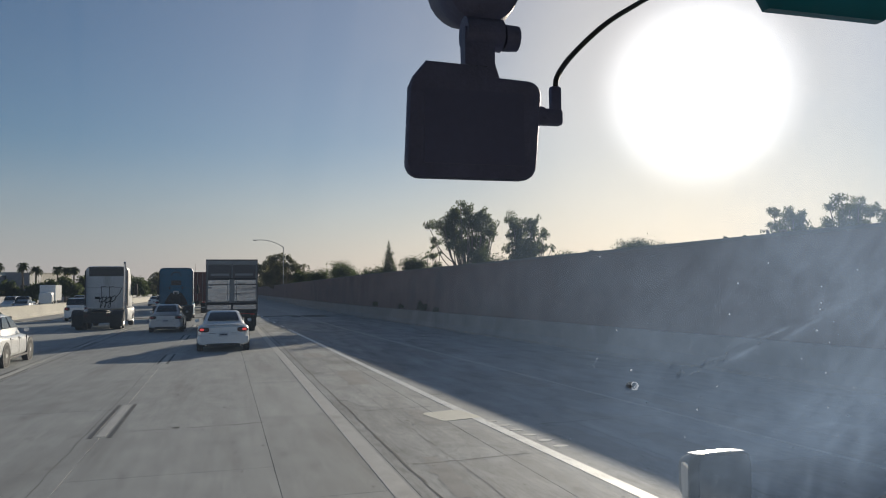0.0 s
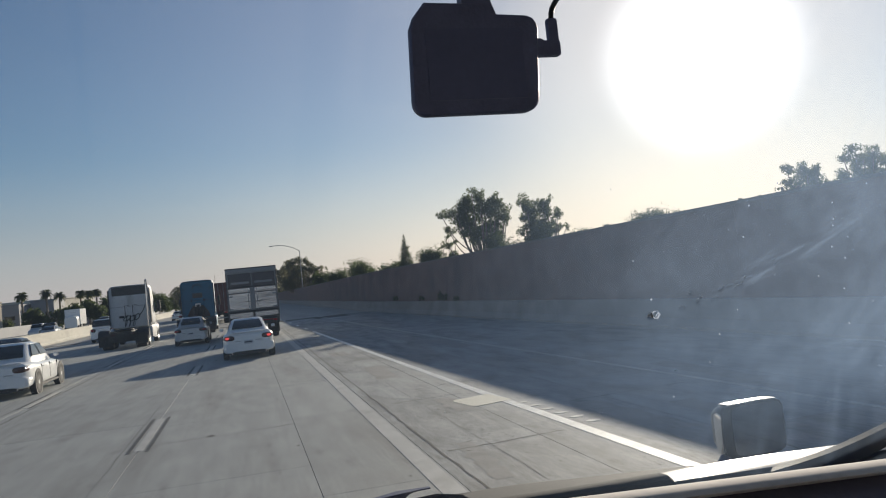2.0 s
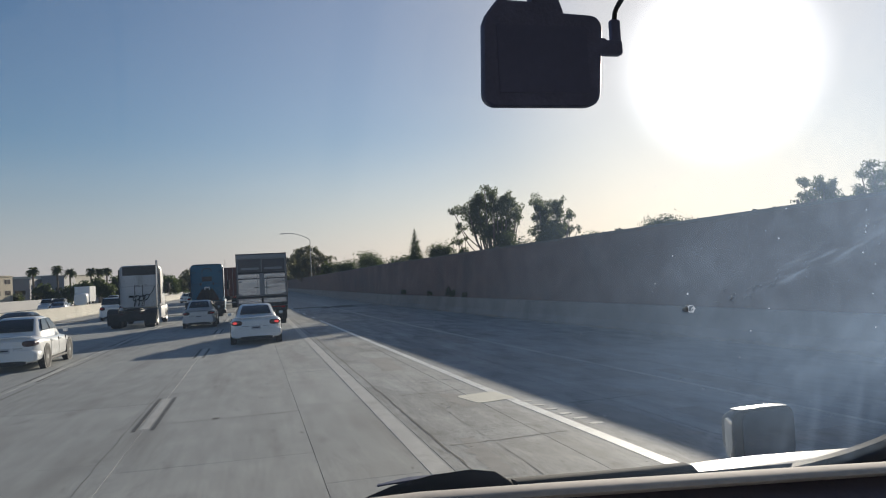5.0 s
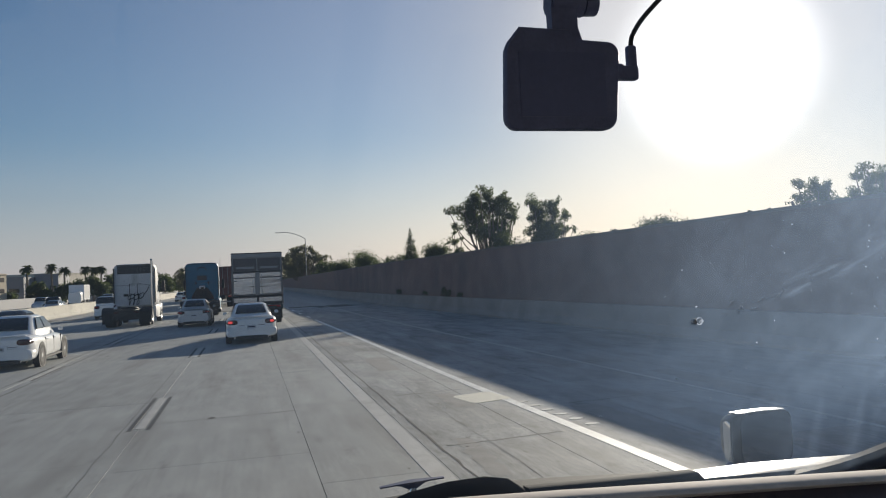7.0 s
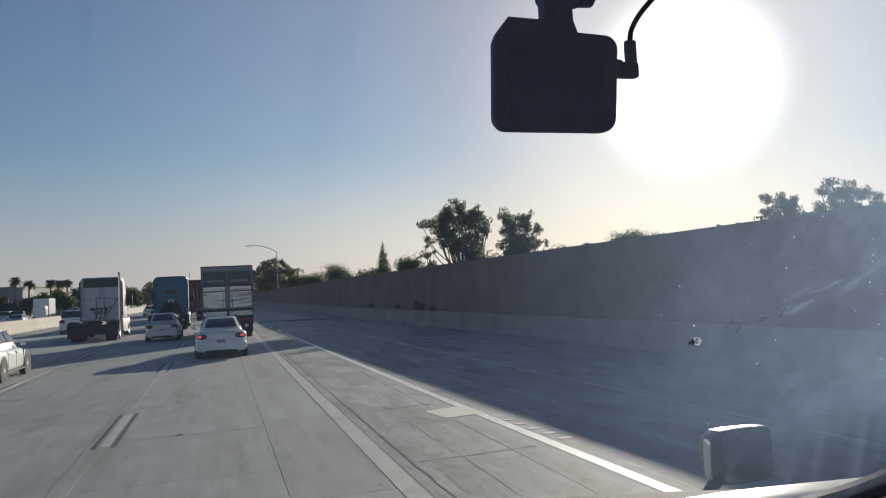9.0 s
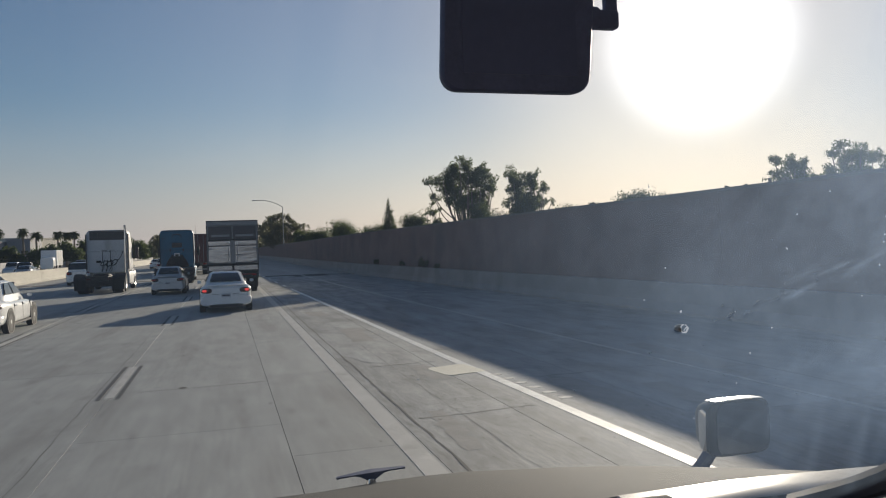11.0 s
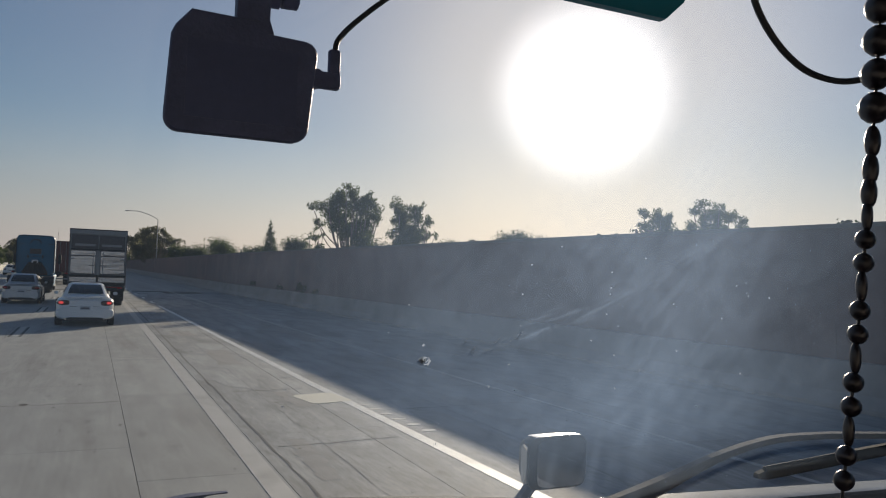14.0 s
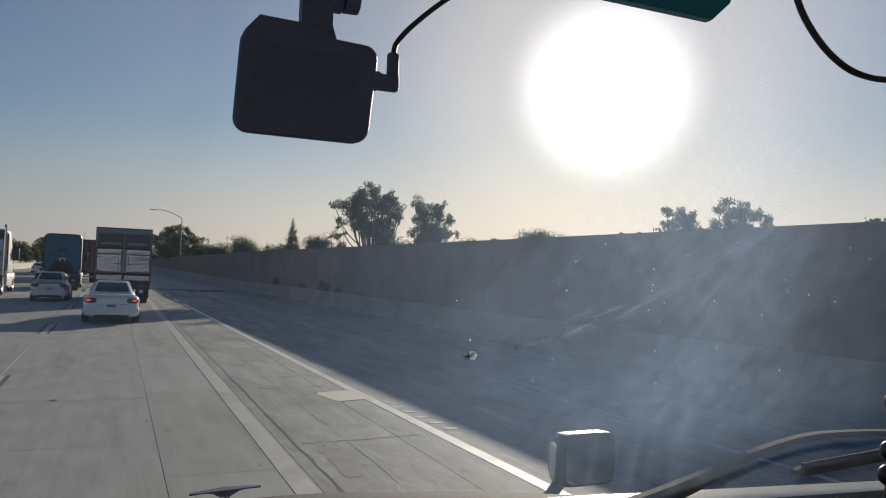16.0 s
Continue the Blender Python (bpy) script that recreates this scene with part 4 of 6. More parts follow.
def box_truck(x, y):
    t = thing("box_truck", x, y, 0, "silver box truck with polished rear doors and a dark upper panel", "truck")
    hw, top, z0 = 1.275, 3.74, 1.05
    part("cargo_box", box(-hw, hw, 0.06, 7.4, z0, top, 0.025), M["grey_paint"], t)
    for s in (-1, 1):
        part("corner_post", box(s * hw - 0.05 * (s > 0) - 0.004, s * hw + 0.05 * (s < 0) + 0.004, 0.0, 0.12, z0, top + 0.004, 0.008), M["truck_dark"], t)
        door = part("rear_door", box(min(s * 0.09, s * 1.2), max(s * 0.09, s * 1.2), 0.015, 0.06, 1.56, 2.72, 0.008), M["truck_dark"], t, "rear door with polished panels")
        part("polished_panel", box(min(s * 0.12, s * 1.18), max(s * 0.12, s * 1.18), 0.004, 0.02, 2.48, 2.69, 0.006), M["stainless"], door, "polished stainless panel")
        part("polished_panel", box(min(s * 0.12, s * 1.18), max(s * 0.12, s * 1.18), 0.006, 0.02, 1.60, 2.43, 0.006), M["stainless"], door, "polished stainless panel")
        part("door_strap", box(min(s * 0.1, s * 1.2), max(s * 0.1, s * 1.2), -0.004, 0.02, 2.435, 2.475, 0.004), M["truck_dark"], door, "dark cross strap")
        part("lower_plate", box(min(s * 0.05, s * 1.2), max(s * 0.05, s * 1.2), -0.045, 0.0, 1.20, 1.43, 0.006), M["stainless"], t, "polished lift plate")
        part("reflector_strip", box(min(s * 0.25, s * 1.1), max(s * 0.25, s * 1.1), -0.066, -0.05, 0.955, 0.995), M["red"], t, "red and white reflector strip")
        part("upper_panel", box(min(s * 0.03, s * 1.17), max(s * 0.03, s * 1.17), 0.01, 0.06, 2.80, 3.45, 0.01), M["truck_dark"], t, "dark upper panel")
        part("panel_strip", box(min(s * 0.14, s * 1.04), max(s * 0.14, s * 1.04), 0.0, 0.02, 2.92, 3.03), M["alu"], t)
        part("edge_strip", box(s * 1.215 - 0.014, s * 1.215 + 0.014, -0.008, 0.01, 1.30, 3.50), M["alu"], t)
        for rx in (0.11, 0.22):
            part("lock_rod", rod([(s * rx, -0.01, 1.40), (s * rx, -0.01, 2.66)], 0.015, 8), M["grey_paint"], t)
        for hz in (1.62, 2.28):
            part("hinge_plate", box(s * 1.10 - 0.10, s * 1.10 + 0.10, 0.0, 0.02, hz, hz + 0.06), M["alu"], t)
        part("lock_handle", box(min(s * 0.10, s * 0.40), max(s * 0.10, s * 0.40), -0.03, 0.0, 1.98, 2.01, 0.004), M["frame"], t)
        part("tail_light", box(s * 1.02 - 0.10, s * 1.02 + 0.10, -0.09, -0.05, 0.90, 0.98, 0.01), M["red"], t, "red tail light")
        part("mud_flap", box(s * 0.95 - 0.30, s * 0.95 + 0.30, 1.15, 1.17, 0.25, 0.85), M["rubber"], t)
        wheel(t, s * 1.08, 1.9, 0.5, 0.26, s, dual=True)
        wheel(t, s * 1.05, 6.9, 0.5, 0.26, s)
    part("top_rail", box(-hw, hw, -0.004, 0.1, 3.50, top - 0.05, 0.01), M["grey_paint"], t)
    part("top_edge", box(-hw, hw, -0.01, 0.1, top - 0.045, top + 0.008, 0.01), M["truck_dark"], t)
    part("mid_rail", box(-hw + 0.05, hw - 0.05, 0.0, 0.06, 2.73, 2.79, 0.005), M["frame"], t)
    part("lift_bar", box(-hw + 0.03, hw - 0.03, -0.10, 0.03, 1.45, 1.54, 0.012), M["frame"], t, "black lift gate bar")
    part("lift_plate", box(-hw + 0.06, hw - 0.06, -0.03, 0.04, 1.03, 1.44, 0.008), M["frame"], t)
    part("door_gap", box(-0.085, 0.085, 0.02, 0.06, 1.56, 2.72), M["alu"], t)
    part("bumper", box(-hw + 0.02, hw - 0.02, -0.06, 0.1, 0.78, 1.02, 0.015), M["frame"], t)
    part("under_bar", box(-0.9, 0.9, 0.0, 0.1, 0.5, 0.6, 0.01), M["frame"], t)
    part("chassis", box(-0.45, 0.45, 0.1, 8.2, 0.6, 1.05, 0.02), M["frame"], t)
    part("cab", loft([super_ring(0, 1.65, 1.12, 1.05, 7.5, 20, 6), super_ring(0, 1.65, 1.15, 1.08, 8.6, 20, 6), super_ring(0, 1.30, 1.05, 0.75, 9.4, 20, 5)]), M["white"], t, smooth=True)
    return t


box_truck(0.375, 40.0)


def tractor(name, x, y, label, paint, top, sleeper, back="blue"):
    """A road tractor without a trailer, seen from behind: open chassis, tandem axles, cab."""
    t = thing(name, x, y, 0, label, "truck")
    yc = 3.3
    ye = yc + sleeper
    hw = 1.22
    part("cab_body", loft([super_ring(0, (1.12 + top) / 2, hw * 0.97, (top - 1.12) / 2 - 0.02, yc, 28, 9), super_ring(0, (1.12 + top) / 2, hw, (top - 1.12) / 2, yc + 0.08, 28, 9),
                           super_ring(0, (1.12 + top) / 2, hw, (top - 1.12) / 2, ye - 0.9, 28, 9), super_ring(0, (1.12 + top - 0.5) / 2, hw * 0.97, (top - 0.5 - 1.12) / 2, ye, 28, 8),
                           super_ring(0, 1.75, hw * 0.95, 0.65, ye + 0.65, 28, 7)]), M[paint], t, smooth=True)
    part("bonnet", loft([super_ring(0, 1.30, hw * 0.9, 0.62, ye + 0.5, 22, 5), super_ring(0, 1.22, hw * 0.86, 0.56, ye + 1.5, 22, 5), super_ring(0, 1.12, hw * 0.74, 0.44, ye + 2.0, 22, 4)]), M[paint], t, smooth=True)
    for s in (-1, 1):
        part("frame_rail", box(s * 0.43 - 0.05, s * 0.43 + 0.05, -0.4, ye + 1.6, 0.72, 1.0, 0.01), M["frame"], t)
        for wy in (0.4, 1.72):
            wheel(t, s * 1.07, wy, 0.51, 0.28, s, "rim", True)
        wheel(t, s * 1.06, ye + 1.2, 0.51, 0.30, s, "rim")
        part("fender", loft([super_ring(s * 1.02, 0.80, 0.20, 0.26, ye + 0.55, 12, 3), super_ring(s * 1.04, 1.0, 0.22, 0.22, ye + 1.15, 12, 3), super_ring(s * 1.02, 0.82, 0.18, 0.22, ye + 1.8, 12, 3)]), M[paint], t, smooth=True)
        part("side_fairing", box(s * 1.12 - 0.10, s * 1.12 + 0.10, yc - 0.05, ye + 0.3, 0.42, 1.15, 0.05), M[paint], t, smooth=True)
        part("step", box(s * 1.17 - 0.09, s * 1.17 + 0.09, yc + 0.3, ye + 0.3, 0.34, 0.42, 0.012), M["alu"], t)
        part("mud_flap", box(s * 1.02 - 0.30, s * 1.02 + 0.30, -0.30, -0.28, 0.22, 0.82), M["rubber"], t)
        part("tail_light", box(s * 0.55 - 0.12, s * 0.55 + 0.12, -0.45, -0.40, 0.80, 0.90, 0.01), M["dark_lamp"], t)
        part("cab_window", quad_panel((s * (hw + 0.01), ye - 0.55, 1.95), (s * (hw + 0.01), ye + 0.2, 1.95), (s * (hw - 0.02), ye + 0.0, 2.6), (s * (hw + 0.01), ye - 0.55, 2.65), 0.012), M["glass"], t)
        part("mirror_arm", rod([(s * 1.2, ye + 0.3, 2.1), (s * 1.45, ye + 0.25, 2.2), (s * 1.45, ye + 0.25, 2.6)], 0.025, 6), M["frame"], t)
        part("door_mirror", box(s * 1.46 - 0.10, s * 1.46 + 0.10, ye + 0.2, ye + 0.32, 1.95, 2.65, 0.03), M["frame"], t, smooth=True)
        part("side_vent", box(s * (hw + 0.005) - 0.01, s * (hw + 0.005) + 0.01, yc + 0.8, yc + 1.0, 1.9, 2.35, 0.004), M["dark_panel"], t)
    part("fifth_wheel", loft([disc_ring((0, 0.95, 1.02), (0, 0.1, 1), 0.50, 20), disc_ring((0, 0.95, 1.09), (0, 0.1, 1), 0.46, 20)]), M["frame"], t)
    part("cross_member", box(-0.5, 0.5, -0.42, -0.30, 0.62, 1.0, 0.01), M["frame"], t)
    part("deck_plate", box(-0.55, 0.55, 1.9, yc, 1.0, 1.06, 0.01), M["alu"], t)
    part("axle", rod([(-1.0, 0.4, 0.51), (1.0, 0.4, 0.51)], 0.10, 10), M["frame"], t)
    part("rear_crossbox", box(-0.72, 0.72, -0.28, -0.12, 0.40, 0.95, 0.02), M["frame"], t, "black rear crossmember with lamps")
    part("air_tank", rod([(-0.38, 2.3, 0.62), (-0.36, 2.3, 0.62), (0.36, 2.3, 0.62), (0.38, 2.3, 0.62)], [0.08, 0.14, 0.14, 0.08], 14), M["alu"], t, smooth=True)
    part("axle", rod([(-1.0, 1.72, 0.51), (1.0, 1.72, 0.51)], 0.10, 10), M["frame"], t)
    for k in (-0.2, 0.0, 0.2):
        part("air_hose", rod(spline([(k, yc - 0.02, 1.9), (k * 1.4, yc - 0.5, 1.3), (k, yc - 0.9, 1.25), (k, yc - 0.2, 1.5)], 5), 0.022, 6), M["frame"], t)
    for s in (-1, 1):
        part("side_extender", box(s * (hw - 0.015) - 0.022, s * (hw - 0.015) + 0.022, yc - 0.16, yc + 0.04, 1.30, top - 0.25, 0.012), M["frame"], t, "black rubber edge of the cab side")
        part("fender_cap", loft([[(s * 1.07 + dx, wy + 0.60 * math.cos(radians(q)), 0.53 + 0.60 * math.sin(radians(q))) for dx in (-0.30, 0.30)] + [(s * 1.07 + dx, wy + 0.57 * math.cos(radians(q)), 0.53 + 0.57 * math.sin(radians(q))) for dx in (0.30, -0.30)]
                                 for wy in (0.4,) for q in range(95, 171, 15)]), M["frame"], t)
    part("top_seam", box(-hw * 0.86, hw * 0.86, yc - 0.012, yc + 0.04, top - 0.09, top - 0.05, 0.006), M["frame"], t)
    part("panel_seam", box(-hw * 0.9, hw * 0.9, yc - 0.006, yc + 0.04, 2.42, 2.435), M["frame"], t)
    if back == "blue":
        part("rear_window", box(-0.36, 0.36, yc - 0.03, yc + 0.05, 2.62, 2.98, 0.02), M["dark_panel"], t)
        part("lower_panel", loft([[(x, y, z) for x in (-w, w) for y in ((yc - 0.06, yc + 0.04) if x < 0 else (yc + 0.04, yc - 0.06))] for w, z in ((0.82, 1.13), (0.80, 1.35), (0.62, 1.70), (0.42, 1.98))]), M["frame"], t, "soot-black lower panel")
        part("vent_cap", rod([(-0.46, yc - 0.02, 2.32), (-0.46, yc - 0.02, 2.52)], 0.05, 8), M["frame"], t)
        part("vent_cap", rod([(0.46, yc - 0.02, 2.32), (0.46, yc - 0.02, 2.52)], 0.05, 8), M["frame"], t)
        part("equipment_panel", box(-0.42, 0.42, yc - 0.10, yc + 0.05, 1.15, 2.05, 0.04), M["frame"], t, "dark hose panel on the back of the cab")
        part("hose_box", box(-0.2, 0.2, yc - 0.16, yc, 1.95, 2.2, 0.03), M["white_dirty"], t)
        part("hose_box_recess", box(-0.12, 0.12, yc - 0.17, yc - 0.1, 1.93, 2.1, 0.01), M["frame"], t)
        part("wire_arc", rod(spline([(-0.35, yc - 0.02, 3.35), (-0.2, yc - 0.03, 3.58), (0.2, yc - 0.03, 3.58), (0.35, yc - 0.02, 3.35)], 5), 0.03, 6), M["frame"], t)
        for s in (-1, 1):
            part("light_bar", box(s * 0.95 - 0.14, s * 0.95 + 0.14, yc - 0.03, yc + 0.03, 3.30, 3.34), M["frame"], t)
        part("aerial", rod([(1.3, ye - 0.3, 2.8), (1.3, ye - 0.35, 4.3)], 0.012, 5), M["frame"], t)
    else:
        # flat dark panel in place of the shaded hollow under the fairing
        part("roof_gap", box(-1.0, 1.0, yc - 0.02, yc + 0.05, top - 0.62, top - 0.10, 0.02), M["dark_panel"], t, "dark panel painted for the shaded hollow under the roof fairing")
        for a in (-0.30, 0.15):
            part("grab_rail", rod([(a, yc - 0.05, 1.75), (a, yc - 0.05, 2.5), (a + 0.25, yc - 0.05, 2.5)], 0.02, 6), M["frame"], t)
        # coiled air hoses
        for cx, cz, rx, rz in ((-0.22, 1.70, 0.17, 0.15), (0.10, 1.68, 0.17, 0.16), (0.36, 1.74, 0.15, 0.18)):
            ring = [(cx + rx * math.cos(a) + 0.10 * math.sin(a), yc - 0.05 - 0.02 * math.sin(3 * a), cz + rz * math.sin(a)) for a in np.linspace(0, 2 * math.pi, 19)]
            part("air_hose", rod(ring, 0.026, 6), M["frame"], t, "black coiled air hose")
        part("air_hose", rod(spline([(0.50, yc - 0.05, 1.80), (0.72, yc - 0.08, 2.05), (0.88, yc - 0.08, 2.4)], 5), 0.026, 6), M["frame"], t, "black coiled air hose")
        part("hose_socket", box(-0.66, -0.38, yc - 0.08, yc + 0.02, 1.74, 1.88, 0.02), M["frame"], t)
        part("exhaust_stack", rod([(1.05, yc - 0.25, 1.1), (1.05, yc - 0.25, 2.6), (1.05, yc - 0.25, top + 0.12), (1.05, yc - 0.33, top + 0.22)], [0.085, 0.085, 0.065, 0.065], 12), M["chrome"], t, "chrome exhaust stack", smooth=True)
    return t


tractor("blue_tractor", -3.5, 57.0, "teal blue sleeper tractor without a trailer, in shade behind", "blue", 3.95, 2.4, "blue")
tractor("white_tractor", -6.95, 47.0, "dusty white tractor without a trailer, black hoses coiled on its back", "white_dirty", 3.75, 1.9, "white")


def semi_trailer(name, x, y, label, paint, ribs, length, door, lead):
    t = thing(name, x, y, 0, label, "truck")
    hw, z0, top = 1.28, 1.20, 4.05
    part("trailer_body", box(-hw, hw, 0.05, length, z0, top, 0.03), M[paint], t)
    for s in (-1, 1):
        part("rear_door", box(min(s * 0.015, s * 1.2), max(s * 0.015, s * 1.2), 0.0, 0.06, z0 + 0.1, top - 0.12, 0.01), M[door], t)
        part("lock_rod", rod([(s * 0.35, -0.02, z0 + 0.05), (s * 0.35, -0.02, top - 0.1)], 0.02, 6), M["alu"], t)
        part("lock_rod", rod([(s * 0.85, -0.02, z0 + 0.05), (s * 0.85, -0.02, top - 0.1)], 0.02, 6), M["alu"], t)
        part("corner_post", box(s * 1.24 - 0.05, s * 1.24 + 0.05, -0.01, 0.12, z0, top + 0.01, 0.01), M["alu"], t)
        part("tail_light", box(s * 0.95 - 0.16, s * 0.95 + 0.16, -0.04, 0.0, 1.02, 1.14, 0.01), M["red"], t, "red tail light")
        part("bottom_rail", box(s * hw - 0.02, s * hw + 0.02, 0.1, length - 0.05, z0 - 0.05, z0 + 0.12, 0.006), M["alu"], t)
        part("top_rail", box(s * hw - 0.018, s * hw + 0.018, 0.1, length - 0.05, top - 0.10, top + 0.005, 0.006), M["alu"], t)
        for k in range(ribs):
            if ribs > 20:
                ry = 0.3 + (length - 0.6) * k / (ribs - 1)
                part("corrugation", box(s * hw - 0.016, s * hw + 0.016, ry - 0.07, ry + 0.07, z0 + 0.16, top - 0.14, 0.008, 1), M[paint], t)
            else:
                rz = z0 + 0.25 + (top - z0 - 0.45) * k / (ribs - 1)
                part("side_rib", box(s * hw - 0.012, s * hw + 0.012, 0.15, length - 0.1, rz - 0.02, rz + 0.02, 0.004, 1), M[paint], t)
        for wy in (1.0, 2.25):
            wheel(t, s * 1.1, wy, 0.5, 0.27, s, "rim", True)
        part("landing_leg", box(s * 0.7 - 0.07, s * 0.7 + 0.07, length - 3.0, length - 2.85, 0.25, z0, 0.01), M["frame"], t)
        part("mud_flap", box(s * 1.0 - 0.3, s * 1.0 + 0.3, 0.28, 0.30, 0.25, 0.9), M["rubber"], t)
    part("bumper_bar", box(-1.1, 1.1, 0.0, 0.1, 0.5, 0.62, 0.01), M["alu"], t)
    part("under_frame", box(-0.5, 0.5, 0.2, length - 0.2, 0.85, z0, 0.02), M["frame"], t)
    # the tractor that pulls it
    yc = length + 0.5
    part("cab_body", loft([super_ring(0, 2.5, 1.18, 1.42, yc, 24, 9), super_ring(0, 2.5, 1.2, 1.42, yc + 1.9, 24, 9), super_ring(0, 2.0, 1.15, 0.85, yc + 2.8, 24, 7), super_ring(0, 1.4, 1.05, 0.5, yc + 4.4, 24, 5)]), M[lead], t, smooth=True)
    for s in (-1, 1):
        wheel(t, s * 1.06, length - 1.6, 0.51, 0.28, s, "rim", True)
        wheel(t, s * 1.06, length - 0.3, 0.51, 0.28, s, "rim", True)
        wheel(t, s * 1.06, yc + 3.4, 0.51, 0.3, s, "rim")
        part("door_mirror", box(s * 1.42 - 0.10, s * 1.42 + 0.10, yc + 2.3, yc + 2.42, 2.0, 2.7, 0.03), M["frame"], t, smooth=True)
        part("side_fairing", box(s * 1.1 - 0.1, s * 1.1 + 0.1, yc, yc + 2.6, 0.45, 1.15, 0.04), M[lead], t)
    return t


semi_trailer("reefer_truck", -6.9, 108.0, "white ribbed trailer truck with a sunlit side", "white", 14, 13.6, "alu", "white")
semi_trailer("container_truck", -2.9, 78.0, "dark maroon corrugated container truck far ahead", "maroon", 40, 12.2, "maroon", "black_paint")
car("silver_sedan", -2.95, 42.0, "silver compact sedan with red tail lights", "silver", 4.4, 1.72, 1.45, lit=False)
car("white_compact", -6.9, 23.5, "white compact sedan with dark tail lights", "white", 4.6, 1.78, 1.50, lamps="dark_lamp")
car("black_sedan", -10.7, 37.0, "black sedan in the far lane", "black_paint", 4.8, 1.82, 1.42)
car("white_pickup", -10.9, 29.5, "white crew-cab pickup in the far lane", "white", 5.6, 1.95, 1.85, style="pickup")
car("grey_suv", -6.7, 92.0, "grey sport utility car far ahead", "silver", 4.7, 1.9, 1.75, style="suv")
car("white_suv", -10.6, 62.0, "white sport utility car in the far lane", "white", 4.8, 1.9, 1.75, style="suv")
car("white_coupe", -10.4, 84.0, "small white car far ahead", "white")
car("dark_suv", -3.2, 118.0, "dark sport utility car far ahead", "black_paint", 4.7, 1.9, 1.75, style="suv", group="far traffic")
car("pale_sedan", -6.8, 130.0, "pale sedan far ahead", "silver", group="far traffic")
car("pale_sedan", -10.4, 124.0, "pale sedan far ahead", "white", group="far traffic")
# traffic beyond the median
for i, (cx, cy, paint, style) in enumerate(((-20.5, 66, "white", "sedan"), (-24.3, 78, "white", "suv"), (-20.6, 92, "silver", "sedan"), (-24.2, 108, "black_paint", "pickup"),
                                            (-20.4, 124, "white", "pickup"), (-28.0, 118, "silver", "suv"), (-20.6, 150, "white", "sedan"), (-24.2, 165, "black_paint", "suv"))):
    car("oncoming_car", cx, cy, {"white": "white", "silver": "silver", "black_paint": "black"}[paint] + " car beyond the median barrier", paint, style=style,
        H=1.45 if style == "sedan" else 1.75, rz=180, group="traffic beyond the median")
vt = thing("box_van", -28.5, 140, 0, "white box van beyond the median barrier", "truck")
part("cargo_box", box(-1.2, 1.2, 0, 5.0, 0.9, 3.5, 0.03), M["white"], vt)
part("cab", loft([super_ring(0, 1.3, 1.0, 0.9, -1.6, 18, 5), super_ring(0, 1.4, 1.05, 1.0, -0.8, 18, 6), super_ring(0, 1.4, 1.05, 1.0, -0.02, 18, 6)]), M["white"], vt, smooth=True)
part("front_window", box(-0.85, 0.85, -1.5, -0.9, 1.6, 2.15, 0.03), M["glass"], vt)
for s in (-1, 1):
    wheel(vt, s * 0.98, 0.9, 0.42, 0.24, s)
    wheel(vt, s * 0.98, -0.8, 0.42, 0.24, s)


# ---- buildings and palms to the left ----
def building(name, x0, x1, y, depth, h, label, face, rows, cols, wy=0.9, rz=0.0):
    b = thing(name, (x0 + x1) / 2, y, -0.08, label, "building", rz=rz)
    hw = (x1 - x0) / 2
    part("wall", box(-hw, hw, 0, depth, 0, h, 0.05), M[face], b)
    part("roof", box(-hw - 0.15, hw + 0.15, -0.15, depth + 0.15, h, h + 0.22, 0.04), M[face], b)
    for r_ in range(rows):
        for c in range(cols):
            cx = -hw + (c + 0.5) * 2 * hw / cols
            cz = (r_ + 0.55) * h / rows
            w = hw / cols * 0.55
            wn = part("window", box(cx - w, cx + w, -0.05, 0.02, cz - wy * 0.5, cz + wy * 0.5, 0.02), M["dark_panel"], b)
            part("pane", box(cx - w * 0.85, cx + w * 0.85, -0.07, -0.045, cz - wy * 0.4, cz + wy * 0.4), M["glass"], wn)
    return b


building("cream_office", -58, -38, 150, 12, 6.3, "sunlit cream office block with rows of windows", "facade_cream", 3, 7, rz=70)
building("grey_warehouse", -54, -46.5, 178, 24, 6.0, "long plain grey warehouse", "facade", 1, 2)
building("grey_warehouse", -46.2, -41.5, 186, 24, 6.6, "lower plain grey warehouse", "facade", 1, 2)
building("white_warehouse", -50.5, -30.5, 200, 14, 6.9, "sunlit white warehouse with blank walls", "facade_white", 1, 3, rz=70)
for i, (px, py, ph) in enumerate(((-44.0, 172, 8.0), (-39.4, 172, 8.1), (-37.8, 174, 7.4), (-36.4, 190, 7.9), (-34.6, 188, 7.6), (-33.2, 190, 7.8))):
    palm(px, py, ph, 200 + i, "tall fan palm beyond the freeway", 1.35, 60)
for i, (px, py, ph, pw) in enumerate(((-47.5, 168, 4.2, 2.6), (-41, 166, 4.6, 2.8), (-38.2, 166, 4.0, 3.2), (-35.5, 170, 5.0, 3.4), (-33, 180, 5.8, 3.6), (-31.5, 200, 6.4, 4), (-30, 215, 6.2, 4),
                                      (-28, 232, 7, 4.5), (-26, 250, 6.8, 4.6), (-22.5, 262, 8.2, 4.6))):
    bush(px, py, ph, pw, 220 + i, "dark roadside tree beyond the freeway", 1500, size=0.5, name="roadside_tree", category="tree", group="roadside trees beyond the freeway")
single("fence_left", box(-38.2, -38.0, -45, 560, -0.08, 1.6), M["facade"], "low grey boundary wall beyond the freeway", "wall", kind="structure")


